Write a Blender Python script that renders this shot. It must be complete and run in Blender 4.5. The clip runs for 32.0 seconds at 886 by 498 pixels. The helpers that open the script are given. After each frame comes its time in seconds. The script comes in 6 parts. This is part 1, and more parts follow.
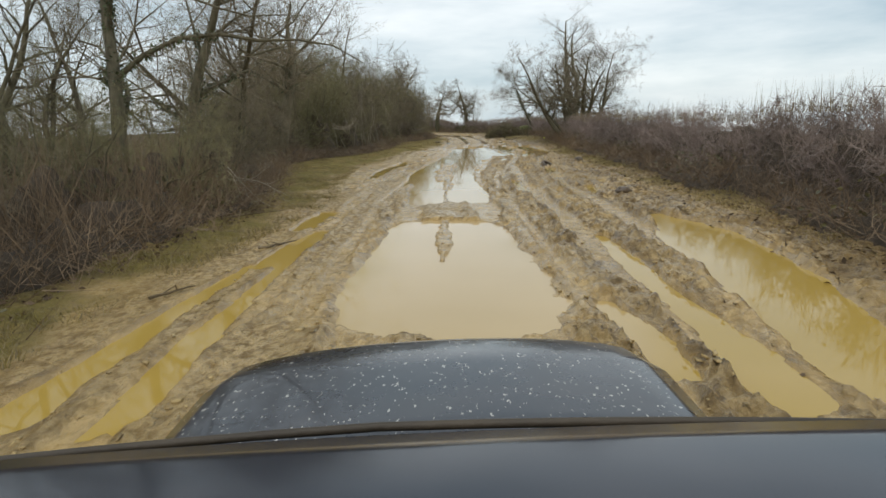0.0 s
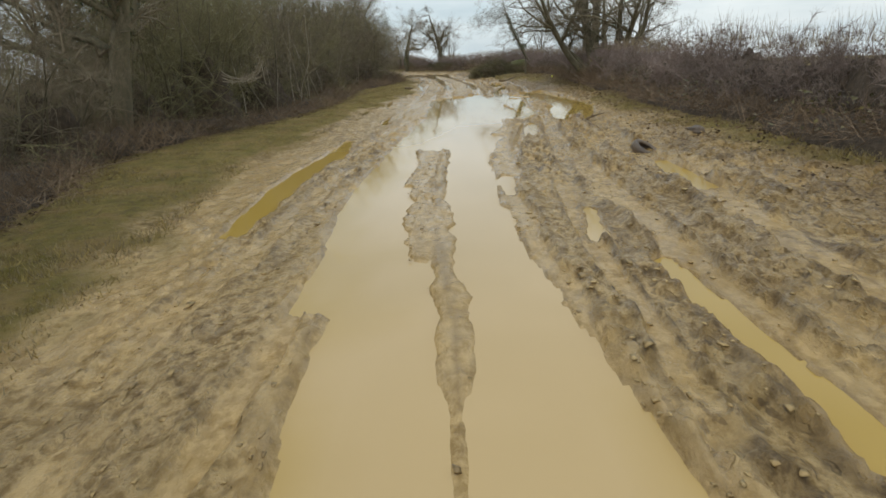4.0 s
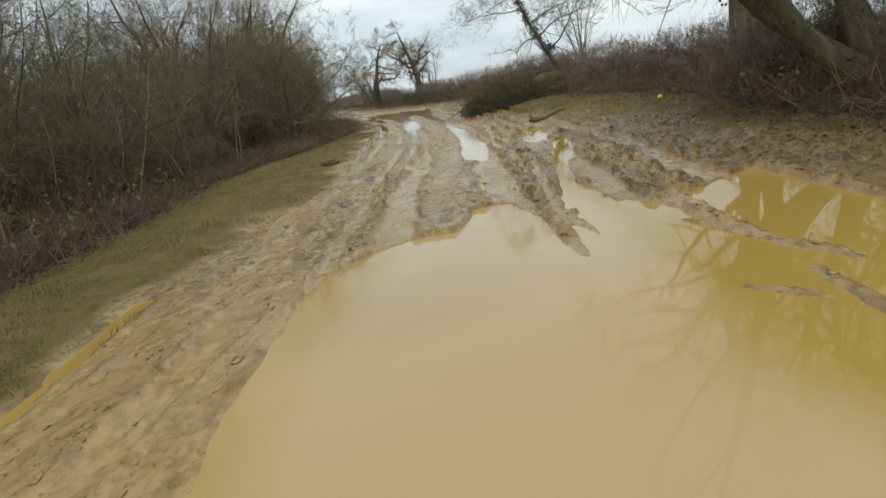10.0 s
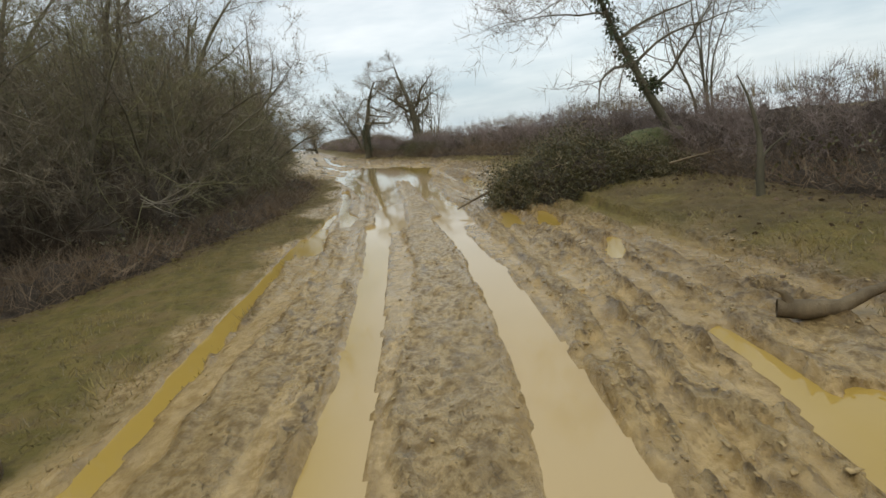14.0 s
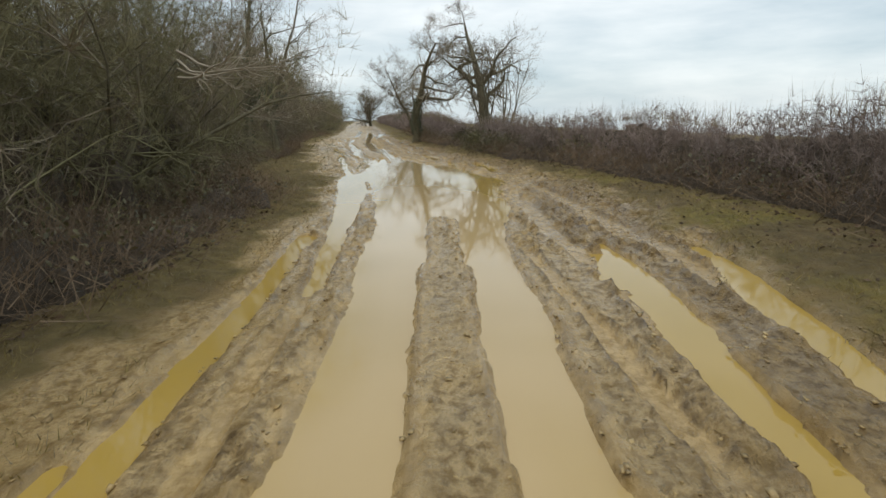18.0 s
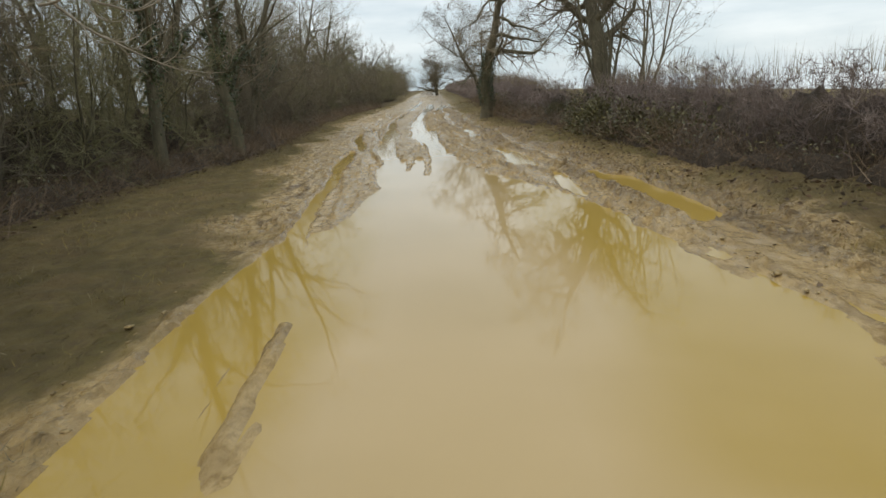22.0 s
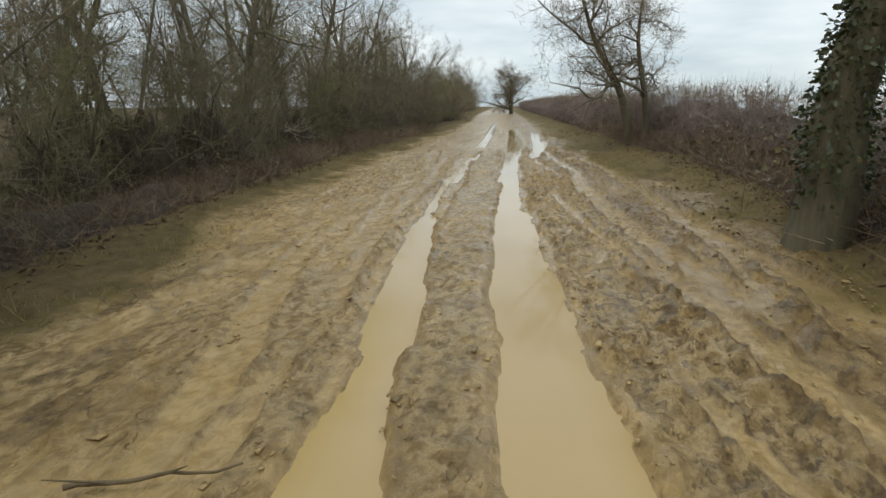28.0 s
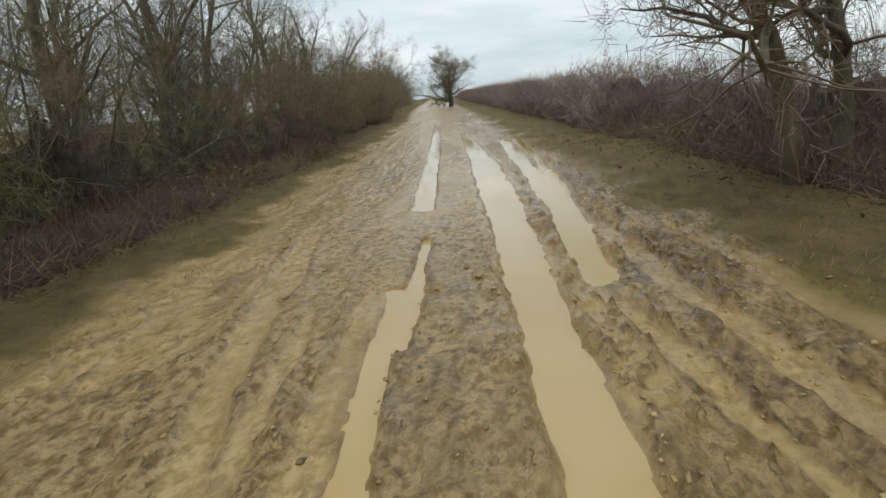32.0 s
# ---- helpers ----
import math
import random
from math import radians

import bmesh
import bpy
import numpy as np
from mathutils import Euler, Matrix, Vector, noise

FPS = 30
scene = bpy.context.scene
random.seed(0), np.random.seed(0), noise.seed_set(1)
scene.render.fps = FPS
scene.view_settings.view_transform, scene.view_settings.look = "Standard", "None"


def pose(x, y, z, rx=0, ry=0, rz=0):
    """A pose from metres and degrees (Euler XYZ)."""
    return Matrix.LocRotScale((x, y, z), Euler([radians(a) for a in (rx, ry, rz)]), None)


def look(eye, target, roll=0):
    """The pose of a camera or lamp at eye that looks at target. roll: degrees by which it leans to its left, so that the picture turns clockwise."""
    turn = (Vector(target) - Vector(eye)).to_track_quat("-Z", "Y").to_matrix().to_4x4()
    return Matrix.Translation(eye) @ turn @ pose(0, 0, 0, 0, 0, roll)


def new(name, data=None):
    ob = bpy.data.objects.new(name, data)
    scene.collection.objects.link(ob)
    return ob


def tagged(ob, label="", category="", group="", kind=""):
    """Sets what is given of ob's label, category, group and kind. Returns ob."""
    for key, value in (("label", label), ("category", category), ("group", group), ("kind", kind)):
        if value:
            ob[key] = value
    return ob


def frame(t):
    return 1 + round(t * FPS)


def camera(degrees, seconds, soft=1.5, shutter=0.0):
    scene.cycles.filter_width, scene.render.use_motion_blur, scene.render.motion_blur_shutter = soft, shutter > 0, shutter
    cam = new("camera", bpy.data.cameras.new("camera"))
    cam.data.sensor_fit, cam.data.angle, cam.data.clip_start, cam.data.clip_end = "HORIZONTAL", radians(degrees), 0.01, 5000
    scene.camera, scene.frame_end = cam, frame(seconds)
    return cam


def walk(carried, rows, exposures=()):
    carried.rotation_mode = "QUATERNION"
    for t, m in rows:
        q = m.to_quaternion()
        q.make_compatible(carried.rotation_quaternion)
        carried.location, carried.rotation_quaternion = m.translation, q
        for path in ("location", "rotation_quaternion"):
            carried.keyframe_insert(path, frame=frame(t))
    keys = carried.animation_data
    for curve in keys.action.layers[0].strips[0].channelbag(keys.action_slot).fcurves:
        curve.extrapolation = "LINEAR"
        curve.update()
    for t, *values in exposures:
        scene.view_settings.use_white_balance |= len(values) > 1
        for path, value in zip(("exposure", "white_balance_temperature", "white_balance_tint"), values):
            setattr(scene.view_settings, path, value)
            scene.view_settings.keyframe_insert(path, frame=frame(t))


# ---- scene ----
cam = camera(72.0, 32.0)
PATH = [
    (0, (0.004, 0.004, 1.844), (0.006, 1.962, 1.438), -1.7),
    (0.5, (0.081, 2.004, 1.858), (0.039, 3.956, 1.426), -5.4),
    (1, (0.152, 4.031, 1.906), (0.148, 5.979, 1.453), -3.4),
    (1.5, (0.249, 5.934, 1.92), (0.209, 7.872, 1.429), -6.4),
    (2, (0.146, 7.765, 1.9), (0.123, 9.713, 1.45), -0.8),
    (2.5, (0.11, 9.403, 1.915), (0.096, 11.349, 1.454), 0.8),
    (4.5, (0.041, 15.641, 1.988), (0.064, 17.543, 1.368), -6.6),
    (5, (0.159, 17.381, 1.944), (0.107, 19.323, 1.472), -9.0),
    (5.5, (0.268, 19.196, 1.911), (0.221, 21.157, 1.523), -10.0),
    (6, (0.375, 21.173, 1.986), (0.365, 23.124, 1.545), -10.0),
    (6.5, (0.531, 23.236, 1.994), (0.603, 25.179, 1.527), -8.9),
    (7, (0.818, 25.182, 1.996), (0.934, 27.124, 1.532), -11.5),
    (7.5, (1.174, 27.463, 1.94), (1.303, 29.389, 1.416), -13.0),
    (8, (1.543, 29.781, 1.914), (1.69, 31.708, 1.397), -12.2),
    (8.5, (1.857, 31.99, 1.865), (2.012, 33.898, 1.286), -12.4),
    (9, (2.107, 34.132, 1.819), (2.202, 36.045, 1.243), -15.7),
    (9.5, (2.266, 36.236, 1.79), (2.351, 38.185, 1.346), -13.4),
    (10, (2.314, 38.313, 1.737), (2.358, 40.244, 1.22), -11.1),
    (10.5, (2.352, 40.407, 1.69), (2.386, 42.355, 1.235), -9.6),
    (11, (2.467, 42.556, 1.702), (2.567, 44.516, 1.314), -9.4),
    (11.5, (2.521, 44.557, 1.792), (2.654, 46.524, 1.453), -6.5),
    (12, (2.629, 46.413, 2.048), (2.741, 48.371, 1.654), -7.7),
    (12.5, (2.799, 48.053, 1.992), (2.904, 50.016, 1.623), -6.0),
    (13, (3.007, 49.74, 1.947), (3.059, 51.708, 1.596), -6.9),
    (13.5, (3.108, 51.332, 1.978), (3.193, 53.292, 1.588), -7.8),
    (15.5, (3.716, 58.529, 1.97), (3.725, 60.501, 1.636), -5.6),
    (16, (3.679, 60.569, 2.014), (3.592, 62.521, 1.587), -4.2),
    (16.5, (3.585, 62.356, 2.018), (3.462, 64.293, 1.536), -3.6),
    (17, (3.502, 64.168, 2.004), (3.423, 66.104, 1.512), -1.0),
    (17.5, (3.552, 65.963, 1.973), (3.471, 67.914, 1.541), -4.3),
    (18, (3.457, 67.768, 1.991), (3.389, 69.722, 1.57), -0.7),
    (18.5, (3.425, 69.615, 1.947), (3.357, 71.547, 1.437), -2.2),
    (19, (3.323, 71.501, 1.911), (3.229, 73.44, 1.431), -1.3),
    (19.5, (3.183, 73.425, 1.911), (3.061, 75.369, 1.457), 0.0),
    (20, (2.985, 75.36, 1.897), (2.865, 77.305, 1.445), 1.7),
    (20.5, (2.807, 77.282, 1.895), (2.666, 79.22, 1.423), 2.2),
    (21, (2.75, 79.242, 1.914), (2.538, 81.172, 1.434), -1.7),
    (21.5, (2.614, 81.167, 1.865), (2.333, 83.093, 1.405), -3.8),
    (22, (2.413, 83.034, 1.823), (2.106, 84.943, 1.311), -3.0),
    (22.5, (2.121, 85.111, 1.778), (1.801, 87.015, 1.254), -4.3),
    (23, (1.75, 87.215, 1.775), (1.436, 89.13, 1.288), -2.9),
    (23.5, (1.426, 89.362, 1.814), (1.087, 91.287, 1.389), -3.3),
    (24, (1.07, 91.562, 1.823), (0.691, 93.472, 1.371), -4.8),
    (24.5, (0.609, 93.818, 1.876), (0.174, 95.731, 1.485), -3.3),
    (25, (0.084, 96.102, 1.854), (-0.408, 97.985, 1.393), -4.9),
    (25.5, (-0.641, 98.353, 1.849), (-1.117, 100.241, 1.392), 0.4),
    (27.5, (-2.508, 106.756, 1.838), (-3.019, 108.623, 1.333), -3.0),
    (28, (-3.002, 108.729, 1.84), (-3.492, 110.613, 1.379), -0.1),
    (28.5, (-3.509, 110.756, 1.851), (-3.975, 112.658, 1.448), -0.9),
    (29, (-4.014, 112.722, 1.823), (-4.433, 114.621, 1.359), 1.2),
    (29.5, (-4.414, 114.692, 1.856), (-4.8, 116.611, 1.445), 1.0),
    (30, (-4.74, 116.607, 1.852), (-5.136, 118.53, 1.472), -1.1),
    (30.5, (-5.143, 118.577, 1.923), (-5.512, 120.495, 1.493), -0.2),
    (31, (-5.431, 120.605, 1.962), (-5.779, 122.526, 1.531), -2.4),
    (31.5, (-5.801, 122.598, 2.012), (-6.144, 124.523, 1.589), 0.2),
    (32, (-6.032, 124.556, 2.033), (-6.361, 126.468, 1.545), -4.4),
]
walk(cam, [(t, look(eye, target, roll)) for t, eye, target, roll in PATH])

# ---- world, sun, exposure ----
wd = bpy.data.worlds.new("overcast_sky")
scene.world = wd
wd.use_nodes = True
wn, wl = wd.node_tree.nodes, wd.node_tree.links
wn.clear()
w_out = wn.new("ShaderNodeOutputWorld")
w_bg = wn.new("ShaderNodeBackground")
sky = wn.new("ShaderNodeTexSky")
sky.sky_type = "NISHITA"
sky.sun_disc = False
sky.sun_elevation = radians(28)
sky.sun_rotation = radians(200)
w_tc = wn.new("ShaderNodeTexCoord")
w_map = wn.new("ShaderNodeMapping")
w_map.inputs["Scale"].default_value = (1.0, 1.0, 4.5)
w_ns = wn.new("ShaderNodeTexNoise")
w_ns.inputs["Scale"].default_value = 2.3
w_ns.inputs["Detail"].default_value = 6
w_ns.inputs["Roughness"].default_value = 0.55
w_cr = wn.new("ShaderNodeValToRGB")
w_cr.color_ramp.elements[0].position = 0.3
w_cr.color_ramp.elements[0].color = (4.7, 6.0, 6.8, 1)
w_cr.color_ramp.elements[1].position = 0.68
w_cr.color_ramp.elements[1].color = (10.2, 10.7, 10.8, 1)
w_mix = wn.new("ShaderNodeMix")
w_mix.data_type = "RGBA"
w_mix.inputs["Factor"].default_value = 0.86
wl.new(w_tc.outputs["Generated"], w_map.inputs["Vector"])
wl.new(w_map.outputs["Vector"], w_ns.inputs["Vector"])
wl.new(w_ns.outputs["Fac"], w_cr.inputs["Fac"])
wl.new(sky.outputs["Color"], w_mix.inputs["A"])
wl.new(w_cr.outputs["Color"], w_mix.inputs["B"])
wl.new(w_mix.outputs["Result"], w_bg.inputs["Color"])
w_bg.inputs["Strength"].default_value = 0.101
wl.new(w_bg.outputs["Background"], w_out.inputs["Surface"])

sun_data = bpy.data.lights.new("sun", "SUN")
sun_data.energy, sun_data.angle, sun_data.color = 1.0, radians(25), (1.0, 0.97, 0.92)
sun = new("sun", sun_data)
sun.matrix_world = look((0, 0, 60), (12, 32, 0))


# ---- materials ----
def mat(name):
    m = bpy.data.materials.new(name)
    m.use_nodes = True
    return m, m.node_tree.nodes, m.node_tree.links, m.node_tree.nodes["Principled BSDF"]


def mixed(n, l, fac, a, b):
    """A colour mix node; fac, a and b are sockets or values."""
    mx = n.new("ShaderNodeMix")
    mx.data_type = "RGBA"
    for key, v in (("Factor", fac), ("A", a), ("B", b)):
        if hasattr(v, "is_output"):
            l.new(v, mx.inputs[key])
        else:
            mx.inputs[key].default_value = v
    return mx.outputs["Result"]


def noise_at(n, l, scale, detail=4, rough=0.55, stretch=None):
    tc = n.new("ShaderNodeTexCoord")
    ns = n.new("ShaderNodeTexNoise")
    ns.inputs["Scale"].default_value, ns.inputs["Detail"].default_value, ns.inputs["Roughness"].default_value = scale, detail, rough
    src = tc.outputs["Object"]
    if stretch:
        mp = n.new("ShaderNodeMapping")
        mp.inputs["Scale"].default_value = stretch
        l.new(src, mp.inputs["Vector"])
        src = mp.outputs["Vector"]
    l.new(src, ns.inputs["Vector"])
    return ns.outputs["Fac"]


def ramp(n, l, fac, lo, hi, a=0.0, b=1.0):
    r = n.new("ShaderNodeMapRange")
    r.inputs["From Min"].default_value, r.inputs["From Max"].default_value = lo, hi
    r.inputs["To Min"].default_value, r.inputs["To Max"].default_value = a, b
    l.new(fac, r.inputs["Value"])
    return r.outputs["Result"]


def bumped(n, l, bs, height, dist, strength=1.0):
    bp = n.new("ShaderNodeBump")
    bp.inputs["Distance"].default_value, bp.inputs["Strength"].default_value = dist, strength
    l.new(height, bp.inputs["Height"])
    l.new(bp.outputs["Normal"], bs.inputs["Normal"])


def simple(name, c1, c2, scale=8.0, rough=0.8, bump=0.0, per_object=0.0, stretch=None):
    """Two-tone mottled surface with fine relief."""
    m, n, l, bs = mat(name)
    coarse = noise_at(n, l, scale, 5, 0.6, stretch)
    col = mixed(n, l, ramp(n, l, coarse, 0.3, 0.7), (*c1, 1), (*c2, 1))
    if per_object:
        oi = n.new("ShaderNodeObjectInfo")
        hs = n.new("ShaderNodeHueSaturation")
        l.new(ramp(n, l, oi.outputs["Random"], 0, 1, 1 - per_object, 1 + per_object), hs.inputs["Value"])
        l.new(col, hs.inputs["Color"])
        col = hs.outputs["Color"]
    l.new(col, bs.inputs["Base Color"])
    bs.inputs["Roughness"].default_value = rough
    if bump:
        bumped(n, l, bs, noise_at(n, l, scale * 6, 6, 0.65, stretch), bump)
    return m


def varied(m, amount):
    """Each blade or leaf a little lighter or darker than the next."""
    n, l = m.node_tree.nodes, m.node_tree.links
    bs = n["Principled BSDF"]
    src = bs.inputs["Base Color"].links[0].from_socket
    geo = n.new("ShaderNodeNewGeometry")
    hs = n.new("ShaderNodeHueSaturation")
    l.new(ramp(n, l, geo.outputs["Random Per Island"], 0, 1, 1 - amount, 1 + amount), hs.inputs["Value"])
    l.new(src, hs.inputs["Color"])
    l.new(hs.outputs["Color"], bs.inputs["Base Color"])


# ground: clay mud, olive grass and leaf litter, divided by the plan's masks
M_GROUND, gn, gl, gb = mat("clay_mud_and_verge")
at_mud = gn.new("ShaderNodeAttribute")
at_mud.attribute_name = "mud"
at_lit = gn.new("ShaderNodeAttribute")
at_lit.attribute_name = "litter"
at_low = gn.new("ShaderNodeAttribute")
at_low.attribute_name = "slurry"
g_big = noise_at(gn, gl, 0.55, 5, 0.6, (1, 0.45, 1))
g_mid = noise_at(gn, gl, 3.2, 6, 0.62, (1, 0.5, 1))
g_clod = noise_at(gn, gl, 10.0, 9, 0.66, (1, 0.7, 1))
g_fin = noise_at(gn, gl, 24.0, 6, 0.7)
g_warp = noise_at(gn, gl, 9.0, 3, 0.6)


def gap_shade(scale, reach, seed_shift):
    """Dark spots painted for the shade between clods: ragged, some cells only."""
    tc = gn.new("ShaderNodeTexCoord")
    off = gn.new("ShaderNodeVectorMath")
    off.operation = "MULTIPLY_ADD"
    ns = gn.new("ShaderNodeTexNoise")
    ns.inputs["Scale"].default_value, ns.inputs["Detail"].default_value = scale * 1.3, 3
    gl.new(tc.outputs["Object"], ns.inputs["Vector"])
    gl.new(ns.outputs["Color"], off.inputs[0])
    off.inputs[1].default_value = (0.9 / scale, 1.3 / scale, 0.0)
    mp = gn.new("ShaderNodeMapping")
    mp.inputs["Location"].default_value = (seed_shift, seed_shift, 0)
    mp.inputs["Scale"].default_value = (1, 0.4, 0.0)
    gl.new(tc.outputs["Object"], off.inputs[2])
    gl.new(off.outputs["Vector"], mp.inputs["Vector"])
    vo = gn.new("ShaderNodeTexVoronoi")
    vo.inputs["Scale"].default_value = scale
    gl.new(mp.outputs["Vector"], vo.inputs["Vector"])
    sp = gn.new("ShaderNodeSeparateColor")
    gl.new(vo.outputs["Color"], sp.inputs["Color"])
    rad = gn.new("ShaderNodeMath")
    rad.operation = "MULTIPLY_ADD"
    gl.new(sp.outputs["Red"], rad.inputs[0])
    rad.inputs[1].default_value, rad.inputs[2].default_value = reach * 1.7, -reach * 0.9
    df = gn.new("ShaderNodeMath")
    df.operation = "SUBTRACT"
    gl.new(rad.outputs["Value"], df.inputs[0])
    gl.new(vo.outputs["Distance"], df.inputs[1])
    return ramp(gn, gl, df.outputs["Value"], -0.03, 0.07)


g_gap_shade = gap_shade(10.0, 0.6, 0.0)
g_gap_shade_b = gap_shade(17.0, 0.66, 3.7)
g_rag = noise_at(gn, gl, 14.0, 3, 0.55, (1, 0.35, 1))
at_soil = gn.new("ShaderNodeAttribute")
at_soil.attribute_name = "topsoil"
at_chu = gn.new("ShaderNodeAttribute")
at_chu.attribute_name = "churned"


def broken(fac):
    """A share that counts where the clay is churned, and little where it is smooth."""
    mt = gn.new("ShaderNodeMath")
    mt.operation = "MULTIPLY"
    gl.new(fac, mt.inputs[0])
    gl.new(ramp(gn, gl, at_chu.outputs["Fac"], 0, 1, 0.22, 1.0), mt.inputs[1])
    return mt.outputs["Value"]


mud_c = mixed(gn, gl, ramp(gn, gl, g_clod, 0.40, 0.56), (0.27, 0.167, 0.056, 1), (0.66, 0.47, 0.228, 1))
mud_c = mixed(gn, gl, ramp(gn, gl, g_mid, 0.42, 0.7, 0.0, 0.6), mud_c, (0.43, 0.29, 0.115, 1))
mud_c = mixed(gn, gl, ramp(gn, gl, g_big, 0.42, 0.7, 0.0, 0.55), mud_c, (0.385, 0.25, 0.08, 1))
# spots and flecks paint the shaded gaps between clods into the clay colour
mud_c = mixed(gn, gl, broken(ramp(gn, gl, g_gap_shade, 0, 1, 0.0, 0.4)), mud_c, (0.1632, 0.0955, 0.0343, 1))
mud_c = mixed(gn, gl, broken(ramp(gn, gl, g_gap_shade_b, 0, 1, 0.0, 0.4)), mud_c, (0.1326, 0.078, 0.0274, 1))
mud_c = mixed(gn, gl, broken(ramp(gn, gl, g_rag, 0.59, 0.64, 0.0, 0.75)), mud_c, (0.1428, 0.0877, 0.0372, 1))
mud_c = mixed(gn, gl, broken(ramp(gn, gl, g_fin, 0.6, 0.72, 0.0, 0.3)), mud_c, (0.1734, 0.1053, 0.0392, 1))
# darker brown round the water: wet clay, plus bank shade put into the colour
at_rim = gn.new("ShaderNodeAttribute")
at_rim.attribute_name = "wet_shaded_rim"
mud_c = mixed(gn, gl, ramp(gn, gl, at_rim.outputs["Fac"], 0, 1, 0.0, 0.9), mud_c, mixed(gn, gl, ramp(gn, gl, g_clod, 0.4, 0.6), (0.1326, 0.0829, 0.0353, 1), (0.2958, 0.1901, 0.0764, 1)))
soil_c = mixed(gn, gl, ramp(gn, gl, g_clod, 0.38, 0.62), (0.12, 0.072, 0.028, 1), (0.33, 0.218, 0.088, 1))
mud_c = mixed(gn, gl, at_soil.outputs["Fac"], mud_c, soil_c)
slurry_c = mixed(gn, gl, ramp(gn, gl, g_mid, 0.3, 0.7), (0.408, 0.2584, 0.0784, 1), (0.51, 0.3608, 0.1666, 1))
mud_c = mixed(gn, gl, ramp(gn, gl, at_low.outputs["Fac"], 0, 1, 0, 0.6), mud_c, slurry_c)
grs_c = mixed(gn, gl, ramp(gn, gl, g_mid, 0.3, 0.7), (0.15, 0.125, 0.03, 1), (0.28, 0.21, 0.066, 1))
grs_c = mixed(gn, gl, ramp(gn, gl, g_clod, 0.5, 0.65, 0.0, 0.7), grs_c, (0.12, 0.082, 0.04, 1))
grs_c = mixed(gn, gl, ramp(gn, gl, noise_at(gn, gl, 0.9, 6, 0.65), 0.5, 0.62, 0.0, 0.75), grs_c, (0.27, 0.185, 0.075, 1))
lit_c = mixed(gn, gl, ramp(gn, gl, g_mid, 0.3, 0.7), (0.085, 0.06, 0.03, 1), (0.19, 0.135, 0.065, 1))
veg_c = mixed(gn, gl, at_lit.outputs["Fac"], grs_c, lit_c)
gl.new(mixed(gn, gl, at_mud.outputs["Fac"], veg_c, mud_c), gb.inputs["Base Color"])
wet = ramp(gn, gl, g_clod, 0.38, 0.62, 0.6, 0.24)
r_mix = gn.new("ShaderNodeMix")
gl.new(at_low.outputs["Fac"], r_mix.inputs["Factor"])
gl.new(wet, r_mix.inputs["A"])
r_mix.inputs["B"].default_value = 0.14
r_two = gn.new("ShaderNodeMix")
gl.new(at_mud.outputs["Fac"], r_two.inputs["Factor"])
r_two.inputs["A"].default_value = 0.9
gl.new(r_mix.outputs["Result"], r_two.inputs["B"])
gl.new(r_two.outputs["Result"], gb.inputs["Roughness"])
gb.inputs["Specular IOR Level"].default_value = 0.28
# a film of water lies on the clay
film_w = gn.new("ShaderNodeMath")
film_w.operation = "MULTIPLY"
gl.new(at_mud.outputs["Fac"], film_w.inputs[0])
gl.new(ramp(gn, gl, g_mid, 0.35, 0.6, 0.1, 0.45), film_w.inputs[1])
gl.new(film_w.outputs["Value"], gb.inputs["Coat Weight"])
gb.inputs["Coat Roughness"].default_value = 0.13
gb.inputs["Coat IOR"].default_value = 1.33
vor = gn.new("ShaderNodeTexVoronoi")
vor.feature = "SMOOTH_F1"
vor.inputs["Scale"].default_value = 11.0
vor_tc = gn.new("ShaderNodeTexCoord")
gl.new(vor_tc.outputs["Object"], vor.inputs["Vector"])
bump_a = gn.new("ShaderNodeMath")
bump_a.operation = "MULTIPLY_ADD"
gl.new(vor.outputs["Distance"], bump_a.inputs[0])
bump_a.inputs[1].default_value = -0.35
pits = gn.new("ShaderNodeMath")
pits.operation = "MULTIPLY_ADD"
gl.new(g_gap_shade, pits.inputs[0])
pits.inputs[1].default_value = -0.4
gl.new(g_clod, pits.inputs[2])
pits_b = gn.new("ShaderNodeMath")
pits_b.operation = "MULTIPLY_ADD"
gl.new(g_gap_shade_b, pits_b.inputs[0])
pits_b.inputs[1].default_value = -0.2
gl.new(pits.outputs["Value"], pits_b.inputs[2])
gl.new(pits_b.outputs["Value"], bump_a.inputs[2])
bump_h = gn.new("ShaderNodeMath")
bump_h.operation = "MULTIPLY_ADD"
gl.new(g_fin, bump_h.inputs[0])
bump_h.inputs[1].default_value = 0.3
gl.new(bump_a.outputs["Value"], bump_h.inputs[2])
bump_k = gn.new("ShaderNodeBump")
bump_k.inputs["Distance"].default_value = 0.1
gl.new(ramp(gn, gl, at_low.outputs["Fac"], 0, 1, 1.0, 0.4), bump_k.inputs["Strength"])
gl.new(bump_h.outputs["Value"], bump_k.inputs["Height"])
gl.new(bump_k.outputs["Normal"], gb.inputs["Normal"])

# turbid puddle water
M_WATER, pn, pl, pb = mat("muddy_water")
p_stir = pn.new("ShaderNodeAttribute")
p_stir.attribute_name = "stirred"
pl.new(mixed(pn, pl, p_stir.outputs["Fac"], (0.43, 0.283, 0.062, 1), (0.53, 0.378, 0.182, 1)), pb.inputs["Base Color"])
pb.inputs["Roughness"].default_value = 0.035
pb.inputs["IOR"].default_value = 1.33
bumped(pn, pl, pb, noise_at(pn, pl, 2.5, 2, 0.4), 0.004, 0.25)

